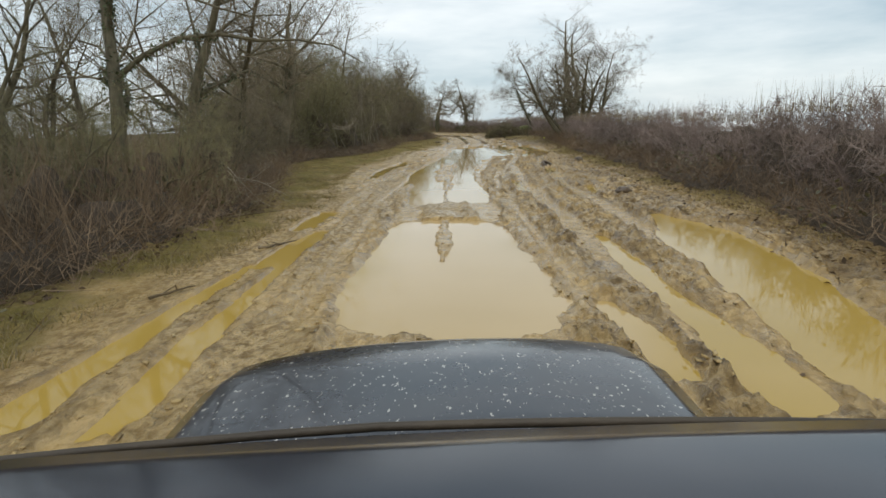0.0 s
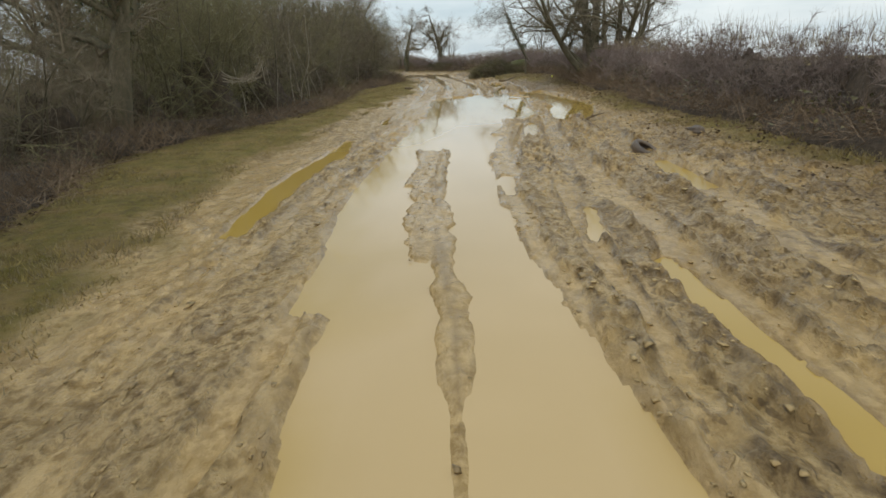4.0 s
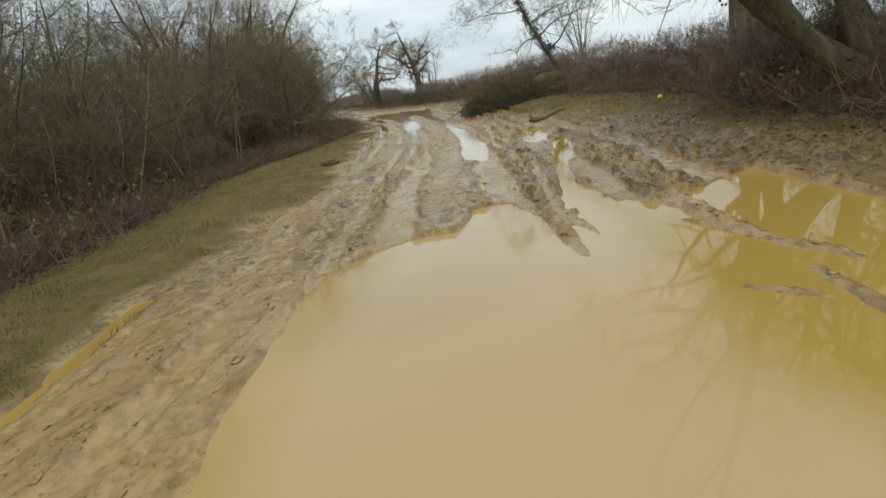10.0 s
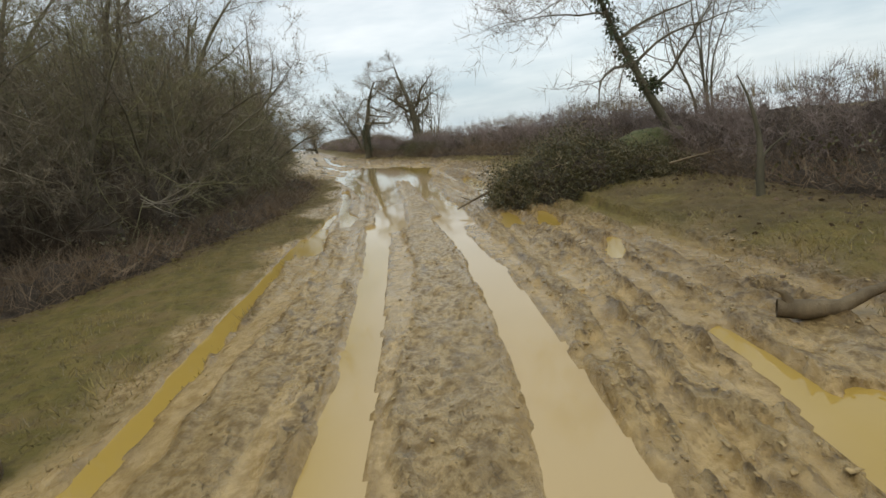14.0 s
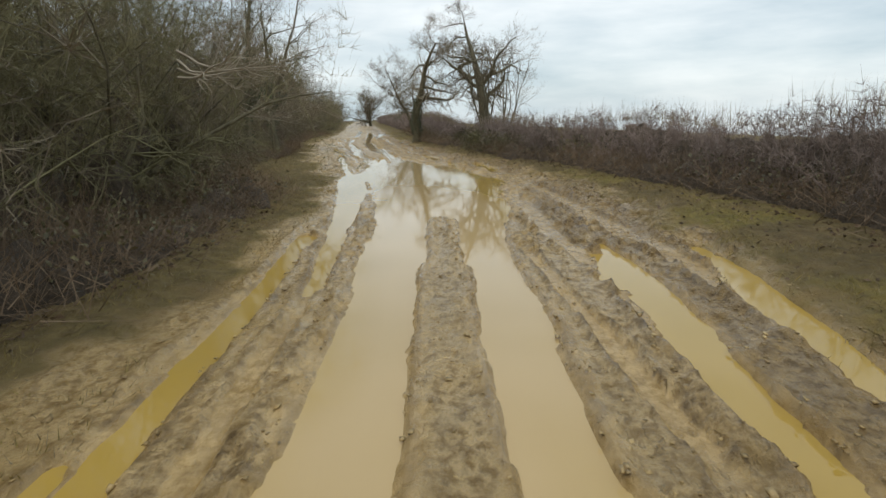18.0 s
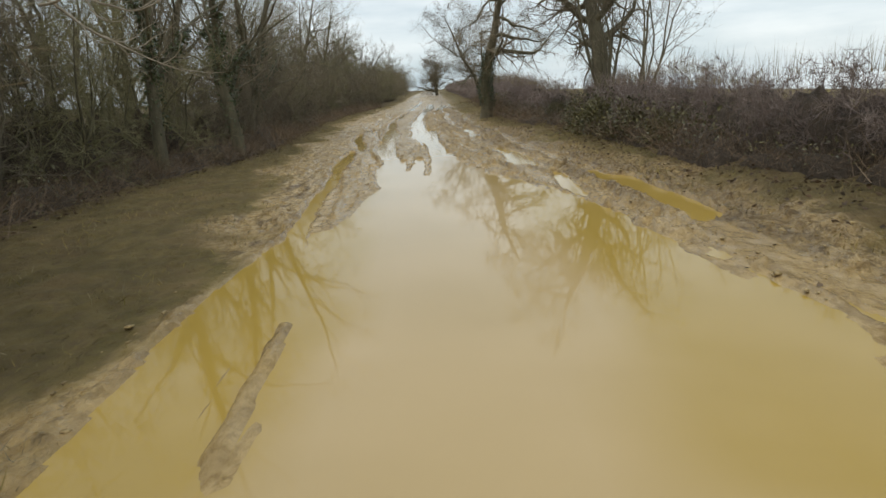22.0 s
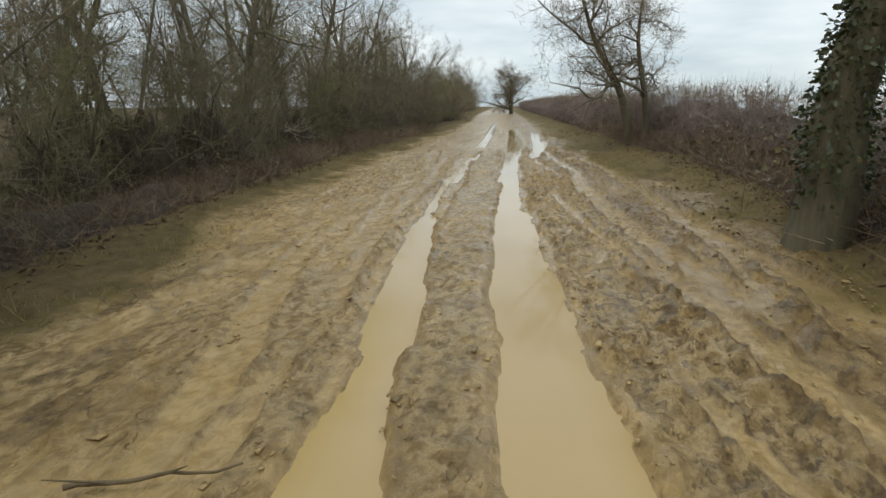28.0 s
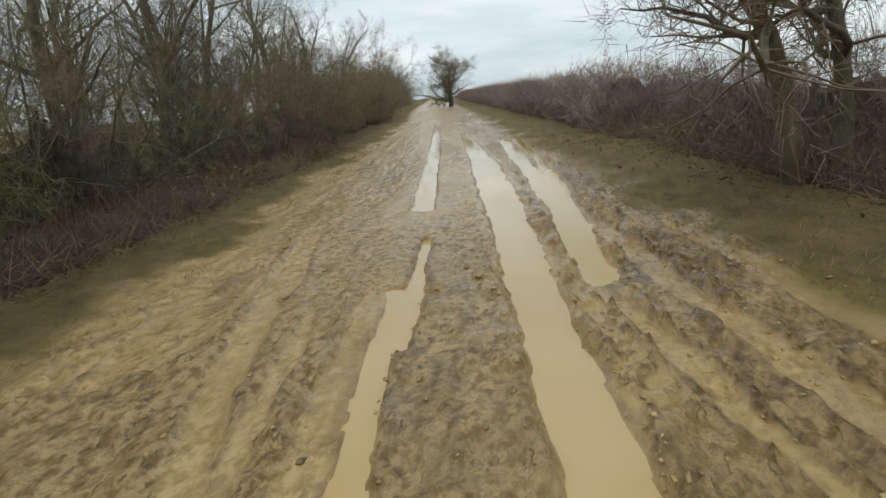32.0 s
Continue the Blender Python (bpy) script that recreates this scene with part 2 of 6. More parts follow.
M_BARK = simple("grey_brown_bark", (0.075, 0.065, 0.038), (0.18, 0.155, 0.095), 5.0, 0.9, 0.02, 0.12, (1, 1, 0.25))
M_TWIG = simple("twig_bark", (0.13, 0.103, 0.067), (0.225, 0.182, 0.118), 2.0, 0.85, 0, 0.22)
M_TWIG_G = simple("lichened_twig_bark", (0.14, 0.127, 0.058), (0.25, 0.222, 0.11), 1.5, 0.85, 0, 0.22)
M_HEDGE = simple("hedge_twig_bark", (0.165, 0.122, 0.104), (0.305, 0.238, 0.201), 1.2, 0.85, 0, 0.2)
M_DEAD = simple("dead_stems", (0.13, 0.085, 0.05), (0.25, 0.175, 0.105), 1.2, 0.85, 0, 0.2)
M_STRAW = simple("dry_grass_straw", (0.20, 0.155, 0.08), (0.34, 0.27, 0.15), 1.0, 0.8, 0, 0.15)
M_GRASS = simple("verge_grass", (0.185, 0.148, 0.036), (0.35, 0.255, 0.085), 0.9, 0.7, 0, 0.15)
M_IVY = simple("ivy_leaf", (0.032, 0.045, 0.016), (0.085, 0.1, 0.036), 1.5, 0.45, 0, 0.15)
M_HOLLY = simple("evergreen_leaf", (0.045, 0.047, 0.016), (0.17, 0.14, 0.055), 1.3, 0.4, 0, 0.15)
M_LITTER = simple("dead_leaf", (0.07, 0.045, 0.025), (0.17, 0.11, 0.06), 1.7, 0.8, 0, 0.2)
M_CLOD = simple("clay_clod", (0.24, 0.155, 0.058), (0.5, 0.355, 0.155), 3.0, 0.5, 0.01, 0.15)
M_LOG = simple("muddy_log_bark", (0.10, 0.07, 0.035), (0.22, 0.16, 0.085), 6.0, 0.75, 0.015, 0.1, (1, 1, 0.3))
M_TYRE = simple("muddy_tyre_rubber", (0.055, 0.042, 0.025), (0.24, 0.17, 0.085), 6.0, 0.7, 0.006)
# dark car paint with pale dirt specks
M_PAINT, cn, cl, cb = mat("dark_blue_paint")
speck = noise_at(cn, cl, 80.0, 3, 0.5, (1, 0.5, 1))
film = noise_at(cn, cl, 4.0, 5, 0.6)
paint_c = mixed(cn, cl, ramp(cn, cl, film, 0.4, 0.8, 0.0, 0.35), (0.012, 0.014, 0.022, 1), (0.06, 0.06, 0.065, 1))
cl.new(mixed(cn, cl, ramp(cn, cl, speck, 0.64, 0.69), paint_c, (0.42, 0.40, 0.36, 1)), cb.inputs["Base Color"])
cl.new(ramp(cn, cl, film, 0.3, 0.8, 0.16, 0.42), cb.inputs["Roughness"])
cb.inputs["Coat Weight"].default_value = 0.5
M_ROOF = simple("dark_blue_roof_paint", (0.01, 0.012, 0.02), (0.034, 0.038, 0.052), 3.0, 0.16)
M_GLASS, _n, _l, g_bs = mat("tinted_glass")
g_bs.inputs["Base Color"].default_value = (0.02, 0.025, 0.025, 1)
g_bs.inputs["Roughness"].default_value = 0.05
M_LAMP, _n, _l, h_bs = mat("headlight_glass")
h_bs.inputs["Base Color"].default_value = (0.6, 0.6, 0.58, 1)
h_bs.inputs["Roughness"].default_value = 0.1
M_PALE = simple("pale_dead_wood", (0.24, 0.2, 0.14), (0.40, 0.345, 0.26), 5.0, 0.85, 0.004, 0.1, (1, 1, 0.3))
M_MOSS = simple("mossy_bark", (0.06, 0.075, 0.02), (0.16, 0.15, 0.06), 5.0, 0.9, 0.03)
# for cores added inside plants; the dark tone stands for shade among twigs
M_SHADE_CORE = simple("dense_twig_shade", (0.045, 0.033, 0.022), (0.125, 0.09, 0.058), 9.0, 0.95, 0.06, 0.1)
M_SEAL = simple("brown_rubber_seal", (0.03, 0.022, 0.014), (0.09, 0.065, 0.04), 9.0, 0.6, 0.002)
M_BALL = simple("yellow_ball_felt", (0.62, 0.62, 0.04), (0.8, 0.78, 0.1), 20.0, 0.7, 0.002)
M_STONE = simple("dark_wet_stone", (0.07, 0.055, 0.045), (0.16, 0.115, 0.075), 4.0, 0.5, 0.01)

for m_leafy, spread_v in ((M_HOLLY, 0.5), (M_GRASS, 0.35), (M_STRAW, 0.3), (M_LITTER, 0.45), (M_IVY, 0.45), (M_CLOD, 0.25)):
    varied(m_leafy, spread_v)

# ---- plan: lines across the lane as x for each y ----
GRID_Y = np.arange(-80, 720, 0.5)


def smooth_line(ys, xs, width=5.0):
    v = np.interp(GRID_Y, ys, xs)
    k = np.exp(-0.5 * (np.arange(-30, 31) * 0.5 / width * 2) ** 2)
    pad = np.concatenate([np.full(30, v[0]), v, np.full(30, v[-1])])
    v = np.convolve(pad, k / k.sum(), "valid")
    return lambda y: np.interp(y, GRID_Y, v)


centre = smooth_line([-60, 0, 15.6, 21, 27.5, 34, 40, 46, 51, 58.5, 66, 73.4, 79, 85, 91.5, 96, 98.3, 106.8, 114.7, 124.6, 142, 165, 235, 700],
                     [0, 0, 0.1, 0.4, 1.17, 2.1, 2.35, 2.6, 3.1, 3.6, 3.55, 3.2, 2.75, 2.1, 1.07, 0.1, -0.64, -2.5, -4.4, -6, -9, -12.7, -24.5, -100])
wood_edge = smooth_line([-60, 6, 14, 22, 29, 33, 38, 43, 52, 60, 66, 70, 81, 86, 90, 96, 101, 110, 119, 127, 140, 160, 180, 235, 700],
                        [-5, -4.9, -4.3, -6, -7.6, -7, -5.3, -4.1, -3.9, -3.9, -1.9, -0.9, -1.1, -3.0, -5.6, -6.4, -6.5, -8.2, -10.5, -12, -13.6, -16.2, -19, -32, -108], 2.0)
mud_left = smooth_line([-60, 5, 15, 22.6, 29.4, 34, 41, 47, 54, 60, 68, 75, 78, 84, 91, 99, 110, 120, 140, 165, 235, 700],
                       [-4.1, -4.1, -3.1, -3.9, -4.1, -2.6, -2.1, -0.8, 0.2, 0.6, 0.5, 0.5, 0, -0.4, -1.8, -4.6, -7.0, -9.4, -12.2, -15.5, -28, -104], 2.5)
mud_right = smooth_line([-60, 0, 35, 48, 55, 66, 78, 85, 96, 104, 114, 124, 140, 165, 235, 700], [5.8, 5.8, 7, 8.6, 8.0, 6.9, 7.4, 7, 4.8, 2.6, 0, -2, -5, -9, -20.5, -96], 3)
hedge_line = smooth_line([-60, 0, 8.4, 14.6, 27, 36, 40, 50, 57, 64, 72, 81, 90, 95, 102, 110, 117, 128, 140, 150, 168, 234, 700],
                         [6, 6, 6.4, 7.2, 7.7, 8.2, 8.8, 10, 10.6, 10.2, 10.5, 9.9, 8.1, 6.2, 4.6, 2.7, 1.0, 0.4, -1.8, -3.6, -6.4, -16.5, -90], 2.5)

TABLE = np.random.RandomState(7).rand(256, 256)


def vnoise(x, y, k=0):
    """Smooth value noise, 0 to 1, one unit a cell."""
    x, y = x + 37.7 * k, y + 91.3 * k
    i, j = np.floor(x).astype(int), np.floor(y).astype(int)
    u, v = x - i, y - j
    u, v = u * u * (3 - 2 * u), v * v * (3 - 2 * v)
    i0, i1, j0, j1 = i % 256, (i + 1) % 256, j % 256, (j + 1) % 256
    return (TABLE[i0, j0] * (1 - u) + TABLE[i1, j0] * u) * (1 - v) + (TABLE[i0, j1] * (1 - u) + TABLE[i1, j1] * u) * v


def step(a, b, v):
    t = np.clip((v - a) / (b - a), 0, 1)
    return t * t * (3 - 2 * t)


# water-filled hollows, each by a few stations along it: y, x of its middle, half width
PUDDLES = []


def hollow(*stations, depth=0.1):
    PUDDLES.append((np.array(stations), depth))


hollow((5.3, 0.03, 1.28), (6.8, 0.0, 1.3), (8.4, -0.0, 1.23), (10.0, 0.03, 1.12), (11.6, 0.07, 0.99))
hollow((3.9, 3.19, 0.41), (5.8, 3.61, 0.59), (7.8, 3.98, 0.68), (9.7, 4.26, 0.66), (11.6, 4.17, 0.23))
hollow((3.9, 2.37, 0.23), (5.2, 2.46, 0.17), (6.6, 2.45, 0.16), (8.0, 2.51, 0.14), (9.3, 2.58, 0.1))
hollow((4.4, 1.78, 0.14), (4.9, 1.8, 0.16), (5.3, 1.76, 0.14), (5.8, 1.68, 0.12))
hollow((4.0, -2.96, 0.19), (5.1, -2.88, 0.21), (6.1, -2.83, 0.18), (7.1, -2.77, 0.14), (8.1, -2.7, 0.09))
hollow((3.8, -2.18, 0.16), (5.5, -2.25, 0.14), (7.1, -2.25, 0.11), (8.8, -2.19, 0.08), (10.5, -2.11, 0.08))
hollow((14.5, -0.31, 0.47), (17.6, -0.34, 0.52), (20.7, -0.21, 0.41), (23.8, -0.02, 0.28))
hollow((14.5, 0.63, 0.53), (15.8, 0.69, 0.59), (17.1, 0.68, 0.59), (18.4, 0.73, 0.51), (19.7, 0.86, 0.28))
hollow((23.2, 1.45, 0.09), (23.9, 1.5, 0.12))
hollow((16.5, 2.26, 0.14), (17.3, 2.27, 0.14), (18.0, 2.29, 0.13), (18.7, 2.32, 0.12), (19.4, 2.34, 0.11))
hollow((15.6, 4.06, 0.18), (16.2, 4.1, 0.18), (16.7, 4.14, 0.17), (17.2, 4.19, 0.17))
hollow((11.4, -2.62, 0.19), (12.0, -2.61, 0.2), (12.6, -2.57, 0.2), (13.2, -2.48, 0.18))
hollow((21.9, -2.4, 0.19), (23.5, -2.36, 0.22), (25.2, -2.27, 0.25), (26.9, -2.11, 0.23), (28.5, -1.87, 0.16))
hollow((22.5, -0.75, 0.38), (24.8, -0.53, 0.41), (27.1, -0.31, 0.38), (29.4, -0.15, 0.31))
hollow((22.0, 0.71, 0.43), (26.1, 1.09, 0.45), (29.7, 1.57, 0.68))
hollow((20.6, 2.05, 0.12), (21.0, 2.1, 0.09), (21.5, 2.2, 0.07))
hollow((22.7, 4.1, 0.28), (23.3, 4.19, 0.25), (23.8, 4.26, 0.19), (24.4, 4.32, 0.11))
hollow((28.2, 0.71, 1.17), (31.2, 1.09, 1.27), (34.2, 1.59, 1.31), (36.3, 1.87, 1.37))
hollow((32.0, 4.47, 0.19), (33.2, 4.65, 0.25), (34.4, 4.86, 0.26), (35.5, 5.06, 0.27), (36.3, 5.13, 0.26))
hollow((29.2, 2.93, 0.16), (29.8, 3.05, 0.19), (30.4, 3.18, 0.2), (31.1, 3.3, 0.16), (31.7, 3.41, 0.11))
hollow((27.9, -1.86, 0.23), (28.5, -1.81, 0.23), (29.2, -1.79, 0.2), (29.8, -1.78, 0.17), (30.5, -1.77, 0.15))
hollow((34.1, 2.29, 1.83), (36.0, 2.46, 1.89), (37.8, 2.48, 1.84), (39.7, 2.45, 1.78), (41.5, 2.48, 1.76))
hollow((34.6, -0.88, 0.14), (35.2, -0.93, 0.11), (35.7, -0.92, 0.09), (36.3, -0.84, 0.07))
hollow((42.4, 2.36, 1.65), (43.1, 2.47, 1.72), (43.9, 2.48, 1.53), (44.6, 2.45, 1.33), (45.4, 2.5, 1.27))
hollow((44.9, 3.14, 0.53), (45.4, 3.13, 0.51), (45.8, 3.19, 0.4), (46.3, 3.25, 0.3))
hollow((42.7, -1.03, 0.1), (43.3, -1.04, 0.1), (43.9, -1.06, 0.1), (44.5, -1.05, 0.1), (45.1, -1.05, 0.1))
hollow((45.7, 4.37, 0.31), (47.2, 4.54, 0.13), (48.7, 4.86, 0.11), (50.3, 5.23, 0.11), (51.8, 5.59, 0.09))
hollow((51.9, 3.73, 0.27), (53.4, 3.87, 0.35), (54.9, 4.01, 0.34), (56.2, 4.15, 0.26))
hollow((52.6, 2.12, 0.25), (55.3, 2.43, 0.21), (56.2, 2.48, 0.21))
hollow((54.2, 5.78, 0.25), (54.9, 5.85, 0.25), (55.7, 5.92, 0.2), (56.2, 5.96, 0.16))
hollow((49.9, 5.22, 0.28), (50.6, 5.38, 0.27), (51.2, 5.54, 0.26), (51.8, 5.67, 0.21), (52.5, 5.8, 0.17))
hollow((55.8, 2.5, 0.21), (60.2, 2.57, 0.19), (64.6, 2.51, 0.23), (67.1, 2.43, 0.27))
hollow((55.3, 4.0, 0.28), (57.4, 4.15, 0.24), (59.5, 4.21, 0.23), (61.6, 4.19, 0.22), (63.7, 4.11, 0.2))
hollow((53.4, 5.51, 0.25), (54.4, 5.54, 0.4), (55.4, 5.6, 0.26), (56.4, 5.69, 0.14), (57.5, 5.76, 0.09))
hollow((54.8, 0.77, 0.11), (57.7, 0.79, 0.14), (60.7, 0.77, 0.14), (63.6, 0.75, 0.13), (66.5, 0.76, 0.09))
hollow((61.0, 6.0, 0.17), (61.5, 6.12, 0.17), (62.0, 6.25, 0.13))
hollow((64.2, 4.09, 0.21), (64.9, 4.07, 0.22), (65.5, 4.04, 0.23), (66.2, 4.02, 0.24), (66.8, 4.0, 0.25))
hollow((64.7, 1.17, 0.23), (66.3, 1.06, 0.24), (67.9, 0.99, 0.14), (69.6, 1.0, 0.11), (70.7, 1.02, 0.09))
hollow((66.1, 2.78, 0.38), (69.6, 2.64, 0.37), (70.7, 2.61, 0.39))
hollow((65.9, 4.29, 0.3), (68.4, 4.24, 0.29), (70.7, 4.15, 0.29))
hollow((64.7, 5.22, 0.22), (65.2, 5.28, 0.22), (65.8, 5.34, 0.21), (66.3, 5.34, 0.16))
hollow((64.4, 5.84, 0.19), (65.1, 5.98, 0.2), (65.7, 6.04, 0.12))
hollow((75.1, 1.61, 0.13), (79.0, 1.09, 0.21), (83.0, 0.63, 0.33), (87.0, 0.21, 0.45), (91.0, -0.12, 0.48))
hollow((69.1, 2.73, 0.32), (70.4, 2.69, 0.36), (71.7, 2.65, 0.38), (73.0, 2.57, 0.4), (74.3, 2.51, 0.43))
hollow((69.1, 4.17, 0.31), (70.1, 4.09, 0.3), (71.2, 4.02, 0.3), (72.3, 3.99, 0.31), (73.3, 3.96, 0.32))
hollow((69.2, 5.25, 0.11), (71.2, 5.53, 0.17), (73.1, 5.5, 0.2), (74.3, 5.54, 0.18))
hollow((71.3, 6.51, 0.13), (72.5, 6.68, 0.18), (73.7, 6.84, 0.21), (74.3, 6.87, 0.2))
hollow((67.9, 1.62, 0.15), (69.3, 1.56, 0.24), (70.6, 1.33, 0.16), (71.9, 1.18, 0.12), (73.2, 1.07, 0.09))
hollow((71.9, 5.58, 0.16), (73.2, 5.63, 0.22), (74.5, 5.65, 0.22), (75.9, 5.69, 0.19), (77.2, 5.67, 0.09))
hollow((72.0, 6.59, 0.17), (73.3, 6.73, 0.24), (74.6, 6.91, 0.25), (75.9, 7.04, 0.22), (77.2, 7.06, 0.09))
hollow((71.6, 1.26, 0.12), (74.0, 1.07, 0.15), (76.3, 0.88, 0.17), (78.0, 0.72, 0.18))
hollow((79.5, 1.14, 0.1), (83.2, 0.63, 0.25), (86.9, 0.18, 0.31), (90.7, -0.04, 0.47), (94.4, -0.18, 0.55))
hollow((73.1, 2.63, 0.33), (75.1, 2.47, 0.44), (77.1, 2.38, 0.5), (78.0, 2.34, 0.51))
hollow((73.1, 4.0, 0.37), (74.8, 3.94, 0.34), (76.5, 3.89, 0.32), (78.0, 3.86, 0.33))
hollow((75.8, 1.54, 0.1), (78.6, 1.14, 0.14), (81.3, 0.72, 0.2), (83.8, 0.32, 0.22))
hollow((76.2, 2.39, 0.51), (77.8, 2.32, 0.47), (79.3, 2.25, 0.53), (80.9, 2.17, 0.66), (82.5, 2.08, 0.79))
hollow((76.2, 3.74, 0.33), (78.1, 3.78, 0.4), (80.0, 3.81, 0.52), (81.9, 3.74, 0.7), (83.8, 3.75, 0.78))
hollow((80.5, 2.98, 1.42), (83.2, 2.83, 1.69), (83.8, 2.75, 1.76))
hollow((75.2, 5.37, 0.26), (75.6, 5.47, 0.23), (76.1, 5.51, 0.19), (76.6, 5.49, 0.12))
hollow((80.6, 0.86, 0.11), (82.7, 0.56, 0.24), (84.8, 0.29, 0.39), (86.9, -0.06, 0.25), (87.7, -0.2, 0.17))
hollow((81.8, 2.75, 1.37), (84.3, 2.7, 1.8), (86.8, 2.61, 2.26), (87.7, 2.47, 2.26))
hollow((85.3, 0.11, 0.27), (87.1, -0.23, 0.37), (88.8, -0.54, 0.28), (90.6, -0.82, 0.15), (91.6, -1.04, 0.13))
hollow((85.3, 2.56, 1.97), (87.7, 2.7, 2.32), (90.0, 2.16, 2.11), (91.6, 1.78, 2.01))
hollow((89.1, 2.27, 2.07), (91.0, 1.83, 1.97), (92.9, 1.36, 1.81), (94.8, 0.98, 1.59), (95.9, 0.66, 1.34))
hollow((88.4, -0.24, 0.09), (90.9, -0.93, 0.14), (93.4, -1.52, 0.12), (95.9, -2.02, 0.1))
hollow((91.7, 4.65, 0.27), (92.7, 4.56, 0.24), (93.6, 4.37, 0.23), (94.5, 4.17, 0.21), (95.4, 4.01, 0.25))
hollow((94.2, 0.96, 1.4), (95.4, 0.54, 1.38), (96.7, 0.04, 1.24), (97.9, -0.35, 1.14), (99.2, -0.59, 0.94))
hollow((103.7, -1.22, 0.34), (105.6, -1.52, 0.36), (107.4, -1.86, 0.42), (109.3, -2.21, 0.47), (111.1, -2.33, 0.23))
hollow((97.0, 0.25, 0.14), (98.2, -0.03, 0.16), (99.5, -0.29, 0.17), (100.3, -0.44, 0.18))
hollow((94.6, -1.72, 0.11), (95.7, -1.97, 0.12), (96.8, -2.23, 0.13), (97.9, -2.51, 0.08), (99.0, -2.8, 0.07))
hollow((94.5, 3.95, 0.2), (95.0, 3.9, 0.25), (95.5, 3.78, 0.24), (96.0, 3.6, 0.17))
hollow((93.8, 3.13, 0.12), (94.3, 3.04, 0.17), (94.8, 2.98, 0.16), (95.4, 2.93, 0.15), (95.9, 2.87, 0.14))
hollow((104.1, -2.75, 0.18), (105.5, -3.05, 0.2), (107.0, -3.38, 0.18), (108.4, -3.7, 0.17), (109.8, -4.02, 0.16))
hollow((99.1, 0.03, 0.37), (101.9, -0.61, 0.28), (104.7, -1.2, 0.28))
hollow((98.9, -1.35, 0.23), (101.5, -2.15, 0.28), (104.2, -2.8, 0.3), (104.9, -2.94, 0.3))
hollow((97.9, 2.02, 0.35), (98.8, 2.02, 0.43), (99.7, 1.83, 0.3), (100.5, 1.64, 0.22), (101.4, 1.35, 0.1))
hollow((97.4, -2.41, 0.13), (98.5, -2.69, 0.22), (99.6, -2.91, 0.23), (100.7, -3.13, 0.18), (101.8, -3.35, 0.09))
hollow((103.2, -1.05, 0.23), (106.9, -1.91, 0.55), (110.6, -2.83, 0.4), (114.3, -3.6, 0.32), (115.2, -3.72, 0.28))
hollow((104.2, -2.73, 0.18), (106.3, -3.13, 0.37), (108.4, -3.6, 0.37), (110.5, -4.1, 0.29), (112.6, -4.53, 0.17))
hollow((102.6, -3.24, 0.14), (104.4, -3.77, 0.17), (106.1, -4.36, 0.16), (107.8, -4.85, 0.17), (109.6, -5.26, 0.11))
hollow((106.3, 0.07, 0.14), (107.5, -0.09, 0.19), (108.6, -0.26, 0.24), (109.8, -0.55, 0.2), (110.9, -0.85, 0.17))
hollow((102.7, -2.47, 0.27), (103.2, -2.57, 0.28), (103.8, -2.68, 0.28), (104.3, -2.69, 0.19))
hollow((113.5, -3.43, 0.4), (117.9, -4.25, 0.32), (119.2, -4.47, 0.3))
hollow((113.2, -4.63, 0.23), (114.5, -4.94, 0.23), (115.8, -5.24, 0.2), (117.1, -5.51, 0.16), (118.4, -5.78, 0.12))
hollow((117.5, -4.25, 0.22), (120.0, -4.65, 0.23), (122.6, -5.03, 0.21), (125.1, -5.38, 0.22))
hollow((117.1, -5.59, 0.19), (118.8, -5.89, 0.1), (120.6, -6.23, 0.07), (122.3, -6.54, 0.08), (124.0, -6.84, 0.11))
hollow((123.8, -5.29, 0.24), (126.7, -5.65, 0.23), (129.6, -6.01, 0.24), (131.1, -6.21, 0.26))
hollow((123.6, -6.63, 0.18), (125.3, -6.86, 0.14), (127.1, -7.13, 0.12), (128.8, -7.38, 0.11), (130.5, -7.6, 0.11))
hollow((131.3, -5.43, 0.24), (136.4, -5.84, 0.24), (141.4, -6.43, 0.26), (146.5, -7.02, 0.28), (151.6, -7.6, 0.3))
hollow((129.5, -6.01, 0.21), (136.1, -6.8, 0.38), (142.8, -7.74, 0.39), (149.5, -8.81, 0.3), (156.1, -9.87, 0.23))
hollow((135.6, -8.25, 0.22), (144.4, -9.55, 0.23), (153.2, -10.89, 0.21), (162.1, -12.3, 0.19), (170.9, -13.69, 0.19))
hollow((132.8, -5.46, 0.15), (138.1, -5.71, 0.18), (143.3, -6.15, 0.13), (148.6, -6.71, 0.13), (153.9, -7.26, 0.13))
hollow((129.5, -7.35, 0.13), (130.3, -7.44, 0.12), (131.2, -7.53, 0.1), (132.0, -7.61, 0.08), (132.8, -7.7, 0.07))
hollow((32.6, 5.2, 0.3), (35.2, 5.7, 0.6), (38.8, 5.95, 0.72), (42.4, 6.0, 0.6), (45.4, 6.3, 0.4))
hollow((37.6, 4.0, 0.4), (40.0, 4.3, 0.7), (43.0, 4.5, 0.75), (45.2, 4.5, 0.45))
hollow((39.8, 2.4, 1.7), (42.0, 2.4, 1.75), (44.0, 2.45, 1.5))
hollow((41.2, 5.4, 0.6), (43.2, 5.9, 0.75), (45.2, 5.8, 0.5))
hollow((33.4, 3.3, 0.45), (34.6, 3.75, 0.42), (36.0, 4.05, 0.3))
hollow((8.5, -2.42, 0.2), (10.0, -2.28, 0.26), (10.8, -2.19, 0.14))
